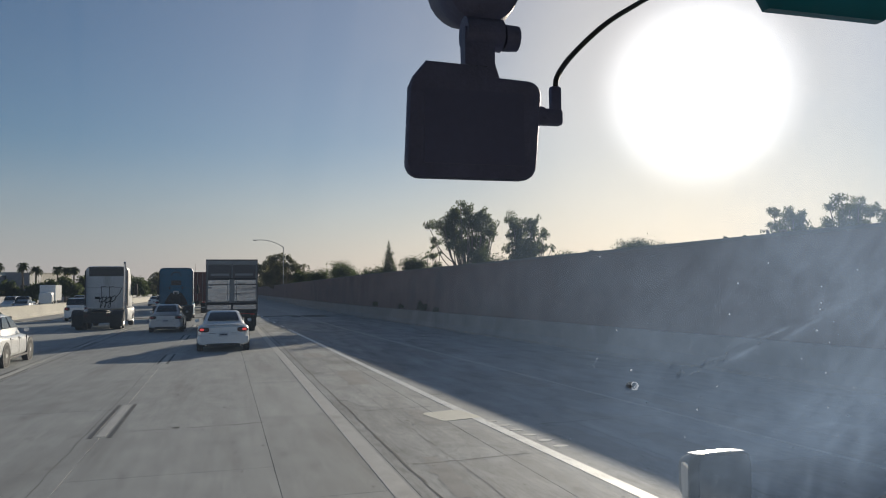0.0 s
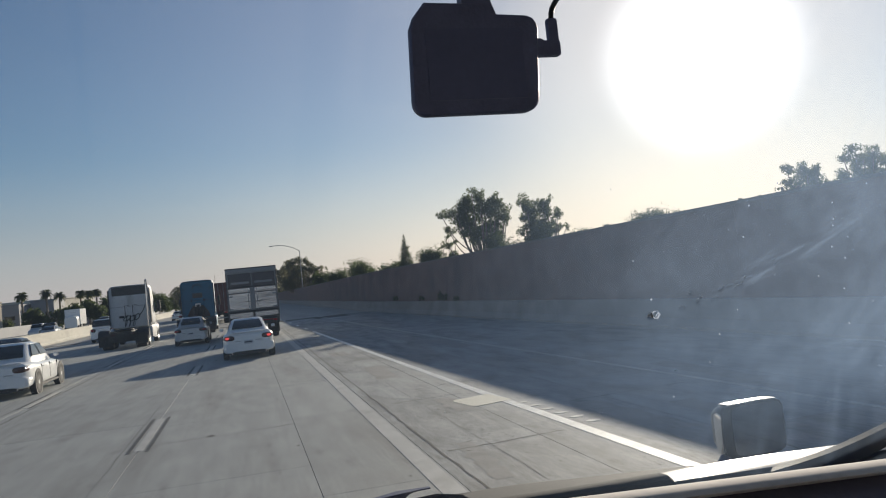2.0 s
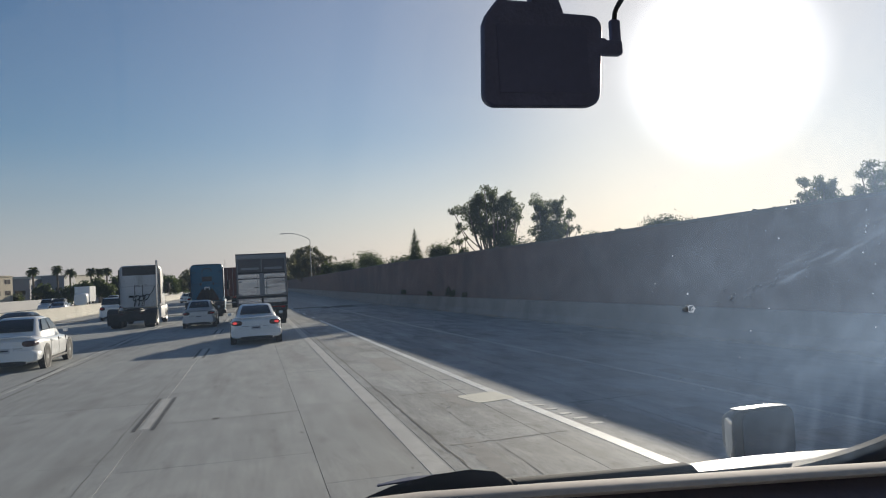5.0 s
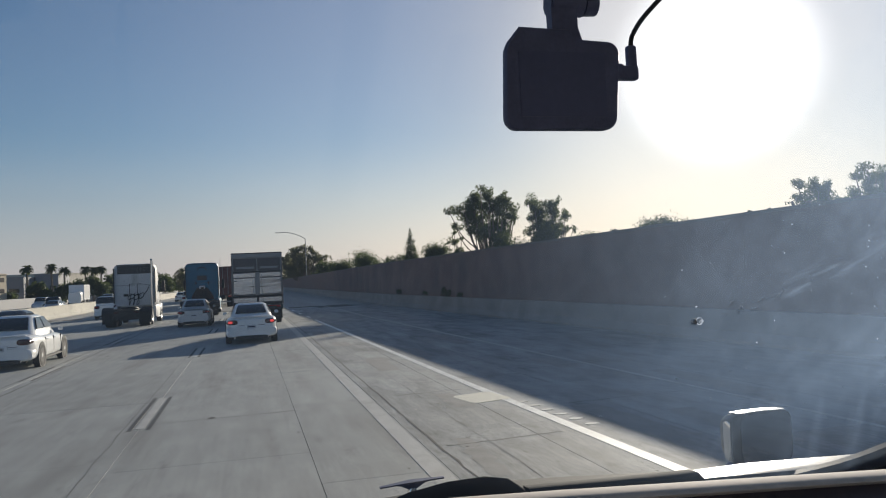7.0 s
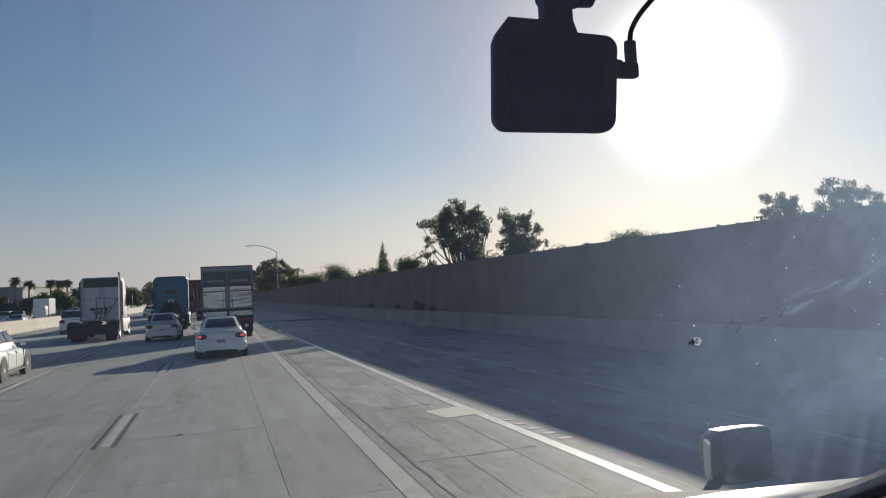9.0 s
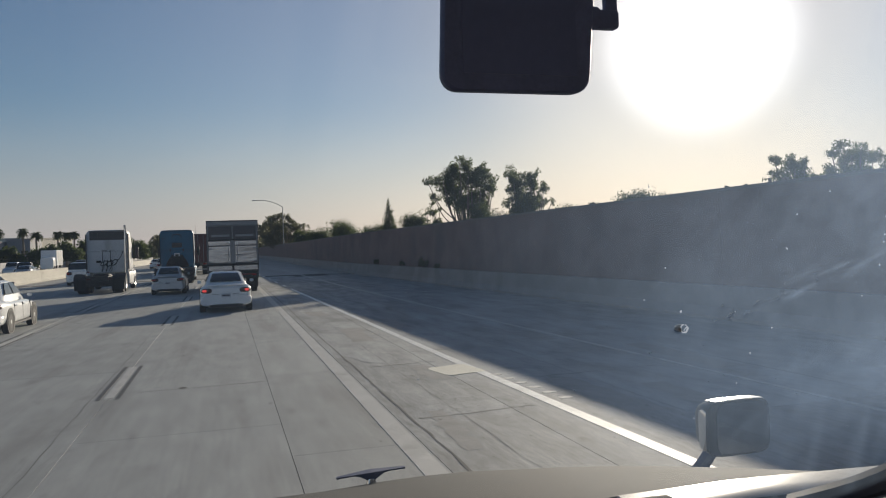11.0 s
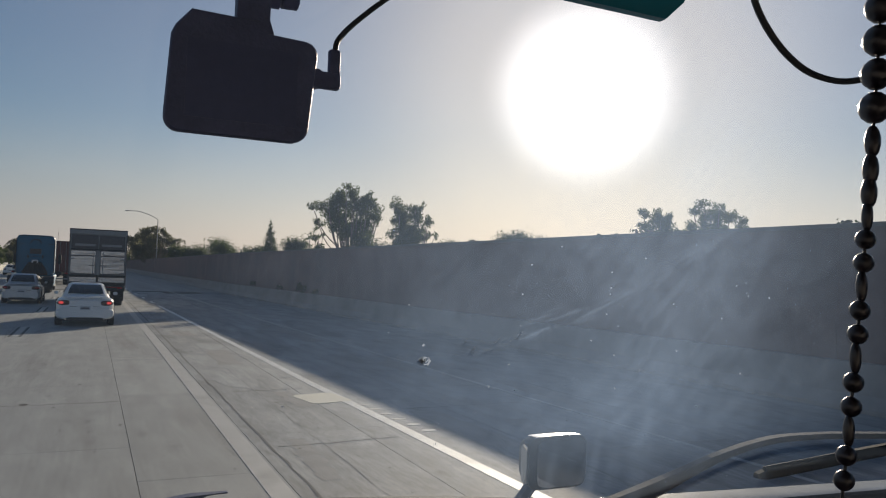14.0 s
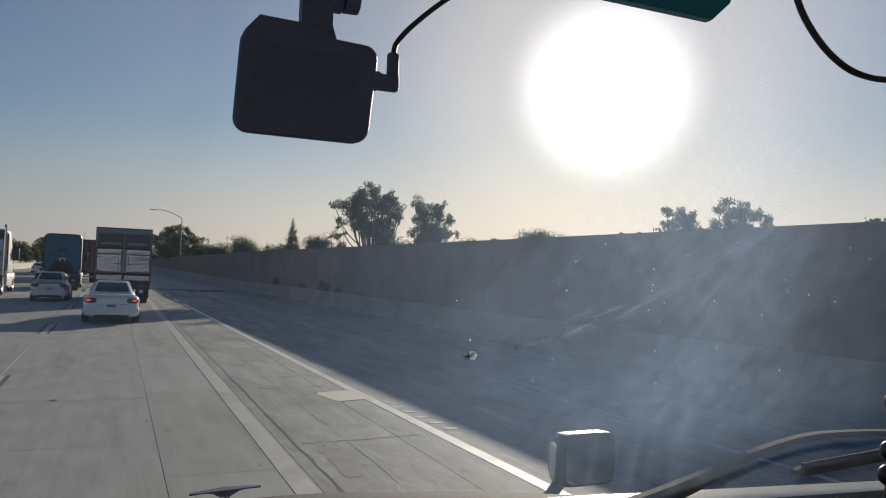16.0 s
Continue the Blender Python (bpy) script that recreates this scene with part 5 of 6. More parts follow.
# ---- the cab that the camera rides in ----
CX = 0.33
cab = thing("truck_cab", CX, 0, 0, "cab of a white truck, seen from the driver's seat", "truck cab")


def cab_y(z):
    """The windshield leans back towards its top."""
    return 0.70 - 0.30 * (z - 1.78)


def hood_mesh():
    rings = []
    for i in range(13):
        f = i / 12
        y = 0.93 + 1.32 * f
        crown = 1.788 - 0.305 * f - 0.05 * f * f - 0.10 * max(0, f - 0.8) * 5 * max(0, f - 0.8) * 5
        hw = 1.10 - 0.18 * f
        row = []
        for k in range(17):
            u = -1 + 2 * k / 16
            x = hw * u
            z = crown - 0.11 * abs(u) ** 1.8 - 0.10 * max(0.0, u - 0.15) ** 1.5 - 0.35 * max(0.0, abs(u) - 0.86) * 2.0 + 0.012 * math.exp(-((abs(u) - 0.42) / 0.10) ** 2)
            row.append((x + 0.12, y, z))
        row += [(hw * 1.02 + 0.12, y, 0.75), (-hw * 1.02 + 0.12, y, 0.75)]
        rings.append(row)
    return loft(rings)


part("hood", hood_mesh(), M["hood"], cab, "dusty grey hood", smooth=True)
# cowl between hood and glass: a white strip, a black seal, the black wiper housing
part("cowl_strip", loft([[(x, 0.735 + dy, 1.835 - 0.040 * max(0.0, x - 0.22) + dz) for dy, dz in ((0, -0.06), (0, -0.010), (0.012, -0.001), (0.040, 0.0015), (0.072, 0.0005), (0.10, -0.03), (0.10, -0.09))]
                         for x in np.linspace(0.06, 1.05, 15)]), M["cowl"], cab, "white cowl strip", smooth=True)
part("cowl_strip", loft([[(x, 0.735 + dy, 1.805 + dz) for dy, dz in ((0, -0.06), (0, -0.012), (0.03, -0.004), (0.07, 0.0), (0.12, -0.012), (0.19, -0.06), (0.19, -0.09))]
                         for x in np.linspace(-1.12, 0.05, 12)]), M["wiper"], cab, "black cowl strip", smooth=True)
part("cowl_seal", rod([(-1.05 + 2.05 * i / 18, 0.705, 1.850 - 0.034 * max(0.0, -1.05 + 2.05 * i / 18)) for i in range(19)], 0.0085, 8), M["wiper"], cab, "black rubber seal", smooth=True)
bar = [[(x, 0.695, 1.845), (x, 0.693, z), (x, 0.698, z + 0.003), (x, 0.715, z + 0.002), (x, 0.718, 1.845)] for x, z in ((-0.135, 1.868), (-0.07, 1.866), (0.0, 1.864), (0.062, 1.863), (0.067, 1.858))]
part("wiper_housing", loft(bar), M["wiper"], cab, "black plastic housing", smooth=True)
part("pivot_cap", loft([[(x, 0.705 + 0.022 * math.cos(radians(q)), 1.84 + h * max(0.0, math.sin(radians(q)))) for q in (-20, 0, 30, 60, 90, 120, 150, 180, 200)]
                        for x, h in ((-0.34, 0.010), (-0.30, 0.028), (-0.26, 0.040), (-0.22, 0.046), (-0.18, 0.047), (-0.155, 0.042), (-0.138, 0.030))]), M["wiper"], cab, "black wiper pivot cap", smooth=True)
# wipers lying over the cowl
arm = spline([(0.12, 0.71, 1.842), (0.20, 0.70, 1.852), (0.269, 0.692, 1.864), (0.367, 0.690, 1.887), (0.452, 0.688, 1.910), (0.534, 0.686, 1.924), (0.613, 0.685, 1.925), (0.685, 0.685, 1.922), (0.82, 0.684, 1.914)], 5)
part("wiper_arm", loft([[(p.x, p.y - 0.005, p.z), (p.x, p.y + 0.004, p.z + 0.001), (p.x, p.y + 0.006, p.z - d), (p.x, p.y - 0.006, p.z - d)]
                        for p, d in ((p, 0.007 + 0.013 * math.exp(-((p.x - 0.31) / 0.10) ** 2)) for p in arm)]), M["arm"], cab, "grey-black wiper arm, lightened for the sky's light")
blade = part("wiper_blade", loft([[(x, 0.684, z), (x, 0.692, z), (x, 0.693, z - d), (x, 0.683, z - d)] for x, z, d in ((0.515, 1.880, 0.006), (0.53, 1.884, 0.012), (0.594, 1.890, 0.014), (0.686, 1.897, 0.015), (0.82, 1.905, 0.015))]), M["wiper"], cab)
part("blade_clip", rod([(0.52, 0.680, 1.887), (0.66, 0.680, 1.897)], [0.0035, 0.002], 6), M["wiper"], blade)
# dashboard, the sunlight on its upper edge painted as a pale strip
dash_rings = []
for x in np.linspace(-1.10, 1.10, 15):
    z = 1.894 - 0.0585 * max(x + 0.33, 0.1)
    dash_rings.append([(x, 0.645, z - 0.30), (x, 0.645, z - 0.012), (x, 0.63, z - 0.004), (x, 0.60, z - 0.020), (x, 0.52, z - 0.055), (x, 0.38, z - 0.11), (x, 0.34, z - 0.17), (x, 0.34, z - 0.32)])
part("dashboard", loft(dash_rings), M["dash"], cab, "dark vinyl dashboard", smooth=True)
part("dashboard_edge", loft([[(x, 0.629 + 0.020 * math.cos(a), 1.8915 - 0.0585 * max(x + 0.33, 0.1) + 0.0058 * math.sin(a) - 0.0012 * math.cos(a)) for a in (2 * math.pi * k / 14 for k in range(14))] for x in np.linspace(-0.60, 1.05, 15)]), M["dash_edge"], cab, "pale strip painted for the sunlit edge", smooth=True)
# glass, roof, pillars and back of the cab
part("windshield", quad_panel((-1.12, cab_y(1.80), 1.80), (1.12, cab_y(1.80), 1.80), (1.05, cab_y(2.62), 2.62), (-1.05, cab_y(2.62), 2.62), 0.002), M["windshield"], cab, "dusty windshield").visible_shadow = False
for s in (-1, 1):
    part("pillar", rod([(s * 1.16, cab_y(1.75), 1.72), (s * 1.09, cab_y(2.62), 2.64)], 0.05, 8), M["lining"], cab)
    part("side_panel", box(s * 1.2 - 0.03, s * 1.2 + 0.03, -1.1, 0.75, 1.0, 1.75, 0.01), M["lining"], cab)
    part("side_header", box(s * 1.14 - 0.03, s * 1.14 + 0.03, -1.1, 0.45, 2.55, 2.72, 0.01), M["lining"], cab)
part("cab_roof", box(-1.2, 1.2, -1.1, 0.50, 2.62, 2.70, 0.02), M["lining"], cab)
part("cab_back", box(-1.2, 1.2, -1.16, -1.1, 1.0, 2.7, 0.01), M["lining"], cab)
part("cab_floor", box(-1.2, 1.2, -1.1, 0.9, 0.98, 1.04, 0.01), M["lining"], cab)
for s in (-1, 1):
    wheel(cab, s * 1.0, 1.45, 0.5, 0.28, s)
    part("chassis_rail", box(s * 0.43 - 0.05, s * 0.43 + 0.05, -1.1, 2.1, 0.62, 0.98, 0.01), M["frame"], cab)
part("front_axle", rod([(-0.95, 1.45, 0.5), (0.95, 1.45, 0.5)], 0.07, 8), M["frame"], cab)
part("axle_mount", box(-0.48, 0.48, 1.35, 1.55, 0.52, 0.64, 0.01), M["frame"], cab)
part("firewall", box(-1.17, 1.17, 0.86, 0.92, 0.98, 1.74, 0.01), M["lining"], cab)
# specks of dust and one stone chip on the glass
r = random.Random(9)
bm = bmesh.new()
for i in range(260):
    x, z = r.triangular(-0.12, 0.90, 0.35), r.uniform(1.88, 2.18)
    if i % 2 == 0:
        x, z = r.gauss(0.25, 0.12), r.gauss(2.09, 0.036)
    s = 0.00036 * (1 + 2.6 * r.random() ** 6)
    bm.faces.new([bm.verts.new((x + s * math.cos(a) * r.uniform(0.7, 1.2), cab_y(z) - 0.004, z + s * math.sin(a) * r.uniform(0.7, 1.2))) for a in (0, 1.05, 2.09, 3.14, 4.19, 5.24)])
part("dust_specks", bm, M["speck"], cab, "pale dust specks on the glass")["kind"] = "stuff"

# stone chip: a bright crescent of crushed glass beside a darker one
def crescent(x, z, r, turn, thick):
    bm = bmesh.new()
    rows = []
    for k in range(11):
        a = turn + radians(-105 + 21 * k)
        w = thick * math.cos(radians(-84 + 16.8 * k)) + 0.0002
        rows.append([bm.verts.new((x + q * math.cos(a), cab_y(z) - 0.005, z + q * math.sin(a) * 0.92)) for q in (r - w * (0.9 + 0.5 * math.sin(3.1 * k + turn)), r + w * (0.7 + 0.5 * math.sin(2.3 * k)))])
    for p, q in zip(rows, rows[1:]):
        bm.faces.new((p[0], p[1], q[1], q[0]))
    return bm


def flake(x, z, rx, rz, turn, out):
    """An uneven flake of crushed glass."""
    bm = bmesh.new()
    c, d = math.cos(turn), math.sin(turn)
    ring = [(rx * math.cos(q) * r.uniform(0.75, 1.1), rz * math.sin(q) * r.uniform(0.75, 1.1)) for q in (2 * math.pi * k / 11 for k in range(11))]
    bm.faces.new([bm.verts.new((x + a * c - b * d, cab_y(z) + out, z + a * d + b * c)) for a, b in ring])
    return bm


chip_x, chip_z = 0.022, 2.0370
part("stone_chip", flake(chip_x - 0.0036, chip_z - 0.0002, 0.0013, 0.0024, 0.2, -0.005), M["chip"], cab, "dark side of a stone chip")
part("stone_chip", flake(chip_x + 0.0004, chip_z, 0.0040, 0.0034, 0.7, 0.004), M["chip_grey"], cab, "grey crushed middle of a stone chip")
part("stone_chip", crescent(chip_x + 0.0002, chip_z, 0.0037, radians(-25), 0.0011), M["speck"], cab, "bright rim of a stone chip")
part("stone_chip", crescent(chip_x + 0.0002, chip_z + 0.0002, 0.0034, radians(140), 0.0006), M["speck"], cab, "bright rim of a stone chip")
part("stone_chip", flake(chip_x + 0.0006, chip_z - 0.0002, 0.0022, 0.0005, 0.9, -0.006), M["speck"], cab, "bright crack across a stone chip")
# dark slivers of dirt where the glass is scuffed
bm = bmesh.new()
for i in range(30):
    u, v, n = r.triangular(-0.02, 0.10, 0.01), r.gauss(0, 0.004), r.uniform(0.0008, 0.0030)
    c, d, w = math.cos(radians(24)), math.sin(radians(24)), r.uniform(0.0002, 0.0007)
    x, z = 0.07 + u, 2.046 + 0.20 * u + 0.9 * u * u + v
    bm.faces.new([bm.verts.new((x + a * c - b * d, cab_y(z) + 0.006, z + a * d + b * c)) for a, b in ((-n, 0), (-0.2 * n, -w), (n, r.uniform(-w, w)), (0.1 * n, w))])
part("scuff_dirt", bm, M["chip"], cab, "dark dirt in a scuffed streak")["kind"] = "stuff"

# hood ornament: two thin wings on a stem
orn = thing("hood_ornament", 0.32, 1.92, 1.524, "black winged hood ornament on a chrome stem", "ornament")
part("stem", rod([(0, 0, -0.012), (0, 0, 0.006), (0, 0, 0.018)], [0.016, 0.013, 0.010], 12), M["chrome"], orn, smooth=True)
wing = []
for i in range(13):
    u = -1 + i / 6
    h = 0.004 + 0.020 * math.exp(-(u / 0.28) ** 2)
    z = 0.036 - 0.003 * abs(u) + 0.004 * u
    wing.append([(u * 0.086, -0.010 * (1.2 - abs(u)) - 0.004, z), (u * 0.086, 0.010 * (1.2 - abs(u)) + 0.004, z), (u * 0.086, 0.006, z - h), (u * 0.086, -0.006, z - h)])
part("wing", loft(wing), M["device"], orn, smooth=True)

# fender mirror
mir = thing("fender_mirror", 1.293, 1.80, 1.600, "black and chrome fender mirror on the hood", "mirror")


def rounded_slab(w, h, y0, y1, shrink=0.75, lean=0.0):
    return loft([super_ring(lean, 0, w / 2, h / 2, y0, 24, 6), super_ring(lean, 0, w / 2, h / 2, y0 + (y1 - y0) * 0.35, 24, 6), super_ring(lean * 2, 0, w / 2 * shrink, h / 2 * shrink, y1, 24, 5)])


part("housing", rounded_slab(0.188, 0.143, 0.0, 0.065, 0.80, -0.003), M["mirror_paint"], mir, "dark housing", smooth=True)
part("bezel", rounded_slab(0.193, 0.148, -0.012, 0.014, 0.985, 0.0), M["bezel"], mir, "black bezel", smooth=True)
part("mirror_glass", rounded_slab(0.163, 0.136, -0.016, -0.006, 0.98, 0.0105), M["mirror"], mir, "mirror glass", smooth=True)
part("chrome_top", loft([super_ring(0.004, 0.0715, 0.076, 0.0030, -0.010, 16, 2.2), super_ring(0.002, 0.0725, 0.080, 0.0040, 0.004, 16, 2.2), super_ring(-0.004, 0.0715, 0.076, 0.0030, 0.026, 16, 2.2)]), M["chrome"], mir, smooth=True)
part("chrome_side", loft([super_ring(-0.0955, -0.004, 0.0022, 0.050, -0.004, 14, 2.2), super_ring(-0.0975, -0.004, 0.0030, 0.056, 0.010, 14, 2.2), super_ring(-0.094, -0.004, 0.0022, 0.050, 0.030, 14, 2.2)]), M["chrome"], mir, smooth=True)
part("stalk", rod(spline([(-0.06, 0.03, -0.07), (-0.10, 0.05, -0.13), (-0.22, 0.06, -0.20)], 5), 0.018, 8), M["device"], mir, smooth=True)

# dash camera hanging from its suction mount
DC = (0.1535, 0.468, 2.2320)
dc = thing("dash_camera", *DC, "black dash camera hanging from a suction mount, screen side", "camera")


def cam_outline(y, k=1.0):
    """Rounded body, with a slanted upper corner."""
    w, h = 0.0455 * k, 0.0365 * k
    out = []
    for a in range(0, 91, 15):
        out.append((w - 0.010 + 0.010 * math.cos(radians(a)), y, h - 0.006 - 0.010 + 0.010 * math.sin(radians(a))))
    out += [(0.012, y, h - 0.005), (0.006, y, h + 0.002), (-w + 0.010, y, h + 0.003), (-w + 0.002, y, h - 0.008), (-w, y, h - 0.014)]
    for a in range(180, 271, 15):
        out.append((-w + 0.002 + 0.010 + 0.010 * math.cos(radians(a)), y, -h + 0.010 + 0.010 * math.sin(radians(a))))
    for a in range(270, 361, 15):
        out.append((w - 0.010 + 0.010 * math.cos(radians(a)), y, -h + 0.010 + 0.010 * math.sin(radians(a))))
    return [(px + 0.09 * pz, py, pz + 0.001) for px, py, pz in out]


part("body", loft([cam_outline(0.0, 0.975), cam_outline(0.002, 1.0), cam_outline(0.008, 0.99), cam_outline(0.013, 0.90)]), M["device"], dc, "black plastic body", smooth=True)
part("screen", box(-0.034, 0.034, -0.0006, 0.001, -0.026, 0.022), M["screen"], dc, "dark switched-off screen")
part("lens", loft([disc_ring((0, 0.012, 0.002), (0, 1, 0), 0.015, 18), disc_ring((0, 0.024, 0.002), (0, 1, 0), 0.012, 18)]), M["device"], dc, smooth=True)
part("mount_neck", loft([[(-0.004 + dx * 0.8, 0.004, z), (0.017 + dx, 0.004, z), (0.017 + dx, 0.014, z), (-0.004 + dx * 0.8, 0.014, z)] for dx, z in ((0.003, 0.030), (-0.001, 0.042), (-0.001, 0.055), (-0.001, 0.066))]), M["device"], dc, "black mount arm")
part("mount_joint", rod([(-0.003, 0.012, 0.064), (0.023, 0.012, 0.064)], 0.011, 14), M["device"], dc, smooth=True)
part("knob", rod([(0.019, 0.012, 0.063), (0.024, 0.012, 0.063), (0.025, 0.012, 0.063), (0.035, 0.012, 0.063)], [0.006, 0.006, 0.009, 0.0085], 12), M["device"], dc, "clamp knob", smooth=True)
part("suction_cup", loft([disc_ring((0.0115, 0.004, 0.098), (0, 1, 0.3), 0.012, 24), disc_ring((0.0115, 0.008, 0.0985), (0, 1, 0.3), 0.026, 24), disc_ring((0.0115, 0.020, 0.100), (0, 1, 0.3), 0.0285, 24),
                          disc_ring((0.0115, 0.026, 0.102), (0, 1, 0.3), 0.030, 24), disc_ring((0.0115, 0.056, 0.112), (0, 1, 0.3), 0.028, 24)]), M["device"], dc, "suction cup", smooth=True)
part("plug", loft([super_ring(0.046, 0.009, 0.005, 0.0060, 0.001, 12, 4), super_ring(0.046, 0.009, 0.005, 0.0060, 0.011, 12, 4)]), M["device"], dc)
part("plug_elbow", box(0.040, 0.0640, 0.002, 0.010, 0.0035, 0.0145, 0.002), M["device"], dc, smooth=True)
part("plug_sleeve", box(0.0557, 0.0638, 0.0032, 0.0092, 0.006, 0.0305, 0.002), M["device"], dc, smooth=True)
single("power_cable", rod(spline([(0.2133, 0.474, 2.261), (0.2165, 0.476, 2.271), (0.233, 0.485, 2.290), (0.262, 0.49, 2.316), (0.30, 0.50, 2.341), (0.37, 0.52, 2.385), (0.45, 0.535, 2.45), (0.50, 0.54, 2.62)], 6), 0.0019, 8), M["cable"],
       "thin black power cable curving up from the camera", "cable", smooth=True)
# blue tinted visor hanging from the header
vis = thing("sun_visor", 0.431, 0.459, 2.600, "dark blue tinted plastic visor under the roof", "visor")
part("visor_panel", loft([[(0.0715 * sx * kx + 0.004, yy, -0.14 + zz) for sx, zz in ((-0.86, -0.135), (0.60, -0.135), (0.86, -0.118), (1.06, -0.05), (1.06, 0.12), (-0.98, 0.12), (-0.98, -0.10), (-0.95, -0.125))] for yy, kx in ((-0.004, 0.99), (-0.002, 1.0), (0.002, 1.0), (0.004, 0.99))]), M["visor"], vis, smooth=True)
part("visor_hinge", rod([(-0.05, 0, -0.02), (0.05, 0, -0.02)], 0.01, 8), M["device"], vis)
single("loop_cable", rod(spline([(0.60, 0.49, 2.63), (0.606, 0.495, 2.45), (0.616, 0.50, 2.40), (0.630, 0.50, 2.368), (0.664, 0.50, 2.338), (0.707, 0.50, 2.323), (0.765, 0.50, 2.327), (0.84, 0.50, 2.36), (0.92, 0.50, 2.45), (0.96, 0.50, 2.63)], 6), 0.0032, 8),
       M["cable"], "black cable hanging in a loop from the roof", "cable", smooth=True)
# string of beads
beads = thing("bead_string", 0.705, 0.44, 2.64, "string of dark glossy beads hanging from the roof", "beads")
line = [Vector((0.018 - 0.010 * f - 0.042 * f * f, 0, -0.72 * f)) for f in np.linspace(0, 1, 12)]
part("string", rod(line, 0.0015, 6), M["cable"], beads)
bead_mesh = None
for i in range(27):
    f = (i + 0.6) * 0.031 / 0.72 if i < 13 else 0.56 + (i - 12.4) * 0.44 / 15
    p = Vector((0.018 - 0.010 * f - 0.042 * f * f, 0, -0.72 * f))
    big = 0.0140 if i < 12 else (0.0070 if i < 15 else (0.0088 if i % 3 else 0.0050))
    if bead_mesh is None:
        bm = bmesh.new()
        bmesh.ops.create_uvsphere(bm, u_segments=10, v_segments=7, radius=1.0)
        bead_mesh = mesh_of("bead", bm, M["bead"], True)
    ob = new("bead", bead_mesh)
    ob.parent = beads
    ob.matrix_basis = Matrix.LocRotScale(p, None, (big, big, 0.0150 if big < 0.008 else big * 1.05))


# ---- road paint ----
def strip(name, x0, x1, y0, y1, w, material, label="", z=0.004):
    a, b = Vector((x0, y0, 0)), Vector((x1, y1, 0))
    s = (b - a).normalized().cross(Vector((0, 0, 1))) * w / 2
    bm = loft([[(p.x, p.y, z - 0.010) for p in (a - s, a + s, b + s, b - s)], [(p.x, p.y, z) for p in (a - s, a + s, b + s, b - s)]])
    return part(name, bm, material, road, label)


# double-edged dashes on the lane lines to the left
for lx, start in ((-1.75, 6.4), (-5.45, 3.0), (-9.15, 7.2), (-12.85, 4.0)):
    for k in range(13):
        y = start + 5.9 * 2 * k - 6
        strip("lane_dash", lx, lx, y, y + 3.2, 0.13, M["paint_dim"])
        for s in (-0.135, 0.135):
            strip("dash_edge", lx + s, lx + s, y - 0.1, y + 3.3, 0.065, M["black_line"])
# pale band and tar crack to the right of the lane
strip("pale_band", 1.80, 1.80, -8, 140, 0.23, M["paint_dim"], "worn pale band between two pavements", 0.005)
strip("solid_line", 5.05, 3.92, -27, 14, 0.17, M["paint"], "solid white line", 0.004)
strip("solid_line", 3.92, 3.40, 14, 42, 0.16, M["paint"], "solid white line", 0.004)
for k in range(8):
    y = 45.0 + 6.2 * k
    strip("merge_dash", 3.36 - 0.018 * (y - 45), 3.32 - 0.018 * (y - 45), y, y + 1.9, 0.15, M["paint"], "white dash of the merging lane")
strip("edge_line", 8.4, 6.35, -28, 40, 0.09, M["paint_dim"], "thin worn edge line", 0.004)
strip("edge_line", 6.35, 5.6, 40, 120, 0.10, M["paint_dim"], "thin worn edge line", 0.004)
strip("left_edge_line", -14.6, -14.6, -6, 200, 0.14, M["paint_dim"], "worn edge line beside the median", 0.004)

# a pale patch beside the solid line, with worn dabs after it
bm = loft([[(px, py, z) for px, py in ((3.24, 12.50), (3.36, 11.84), (3.40, 11.76), (3.48, 11.74), (4.02, 11.87), (4.09, 11.95), (3.97, 12.66), (3.92, 12.74), (3.84, 12.76), (3.30, 12.62))] for z in (-0.004, 0.006)])
part("pale_patch", bm, M["paint_cream"], road, "pale cream patch painted on the shoulder")
for k in range(6):
    bm = loft([[(4.12 + 0.045 * k + 0.11 * math.cos(a), 11.5 - 0.42 * k + 0.07 * math.sin(a), z) for a in (2 * math.pi * q / 9 for q in range(9))] for z in (-0.004, 0.0045)])
    part("paint_dab", bm, M["paint_dim"], road)

# wandering tar cracks
rng = random.Random(5)
for x0, w in ((2.12, 0.034), (2.75, 0.011), (5.3, 0.013), (-1.98, 0.010), (-5.2, 0.045), (-5.62, 0.03), (-9.0, 0.03)):
    pts, y = [], -6.0
    while y < 75:
        pts.append((x0 + rng.uniform(-0.018, 0.018), y, w * rng.uniform(0.25, 1.1)))
        y += rng.uniform(0.12, 0.55)
    bm = bmesh.new()
    vs = [(bm.verts.new((x - k / 2, y, 0.0030)), bm.verts.new((x + k / 2, y, 0.0030))) for x, y, k in pts]
    for a, b in zip(vs, vs[1:]):
        bm.faces.new((a[0], a[1], b[1], b[0]))
    part("tar_crack", bm, M["joint"], road, "wandering tar-filled crack")
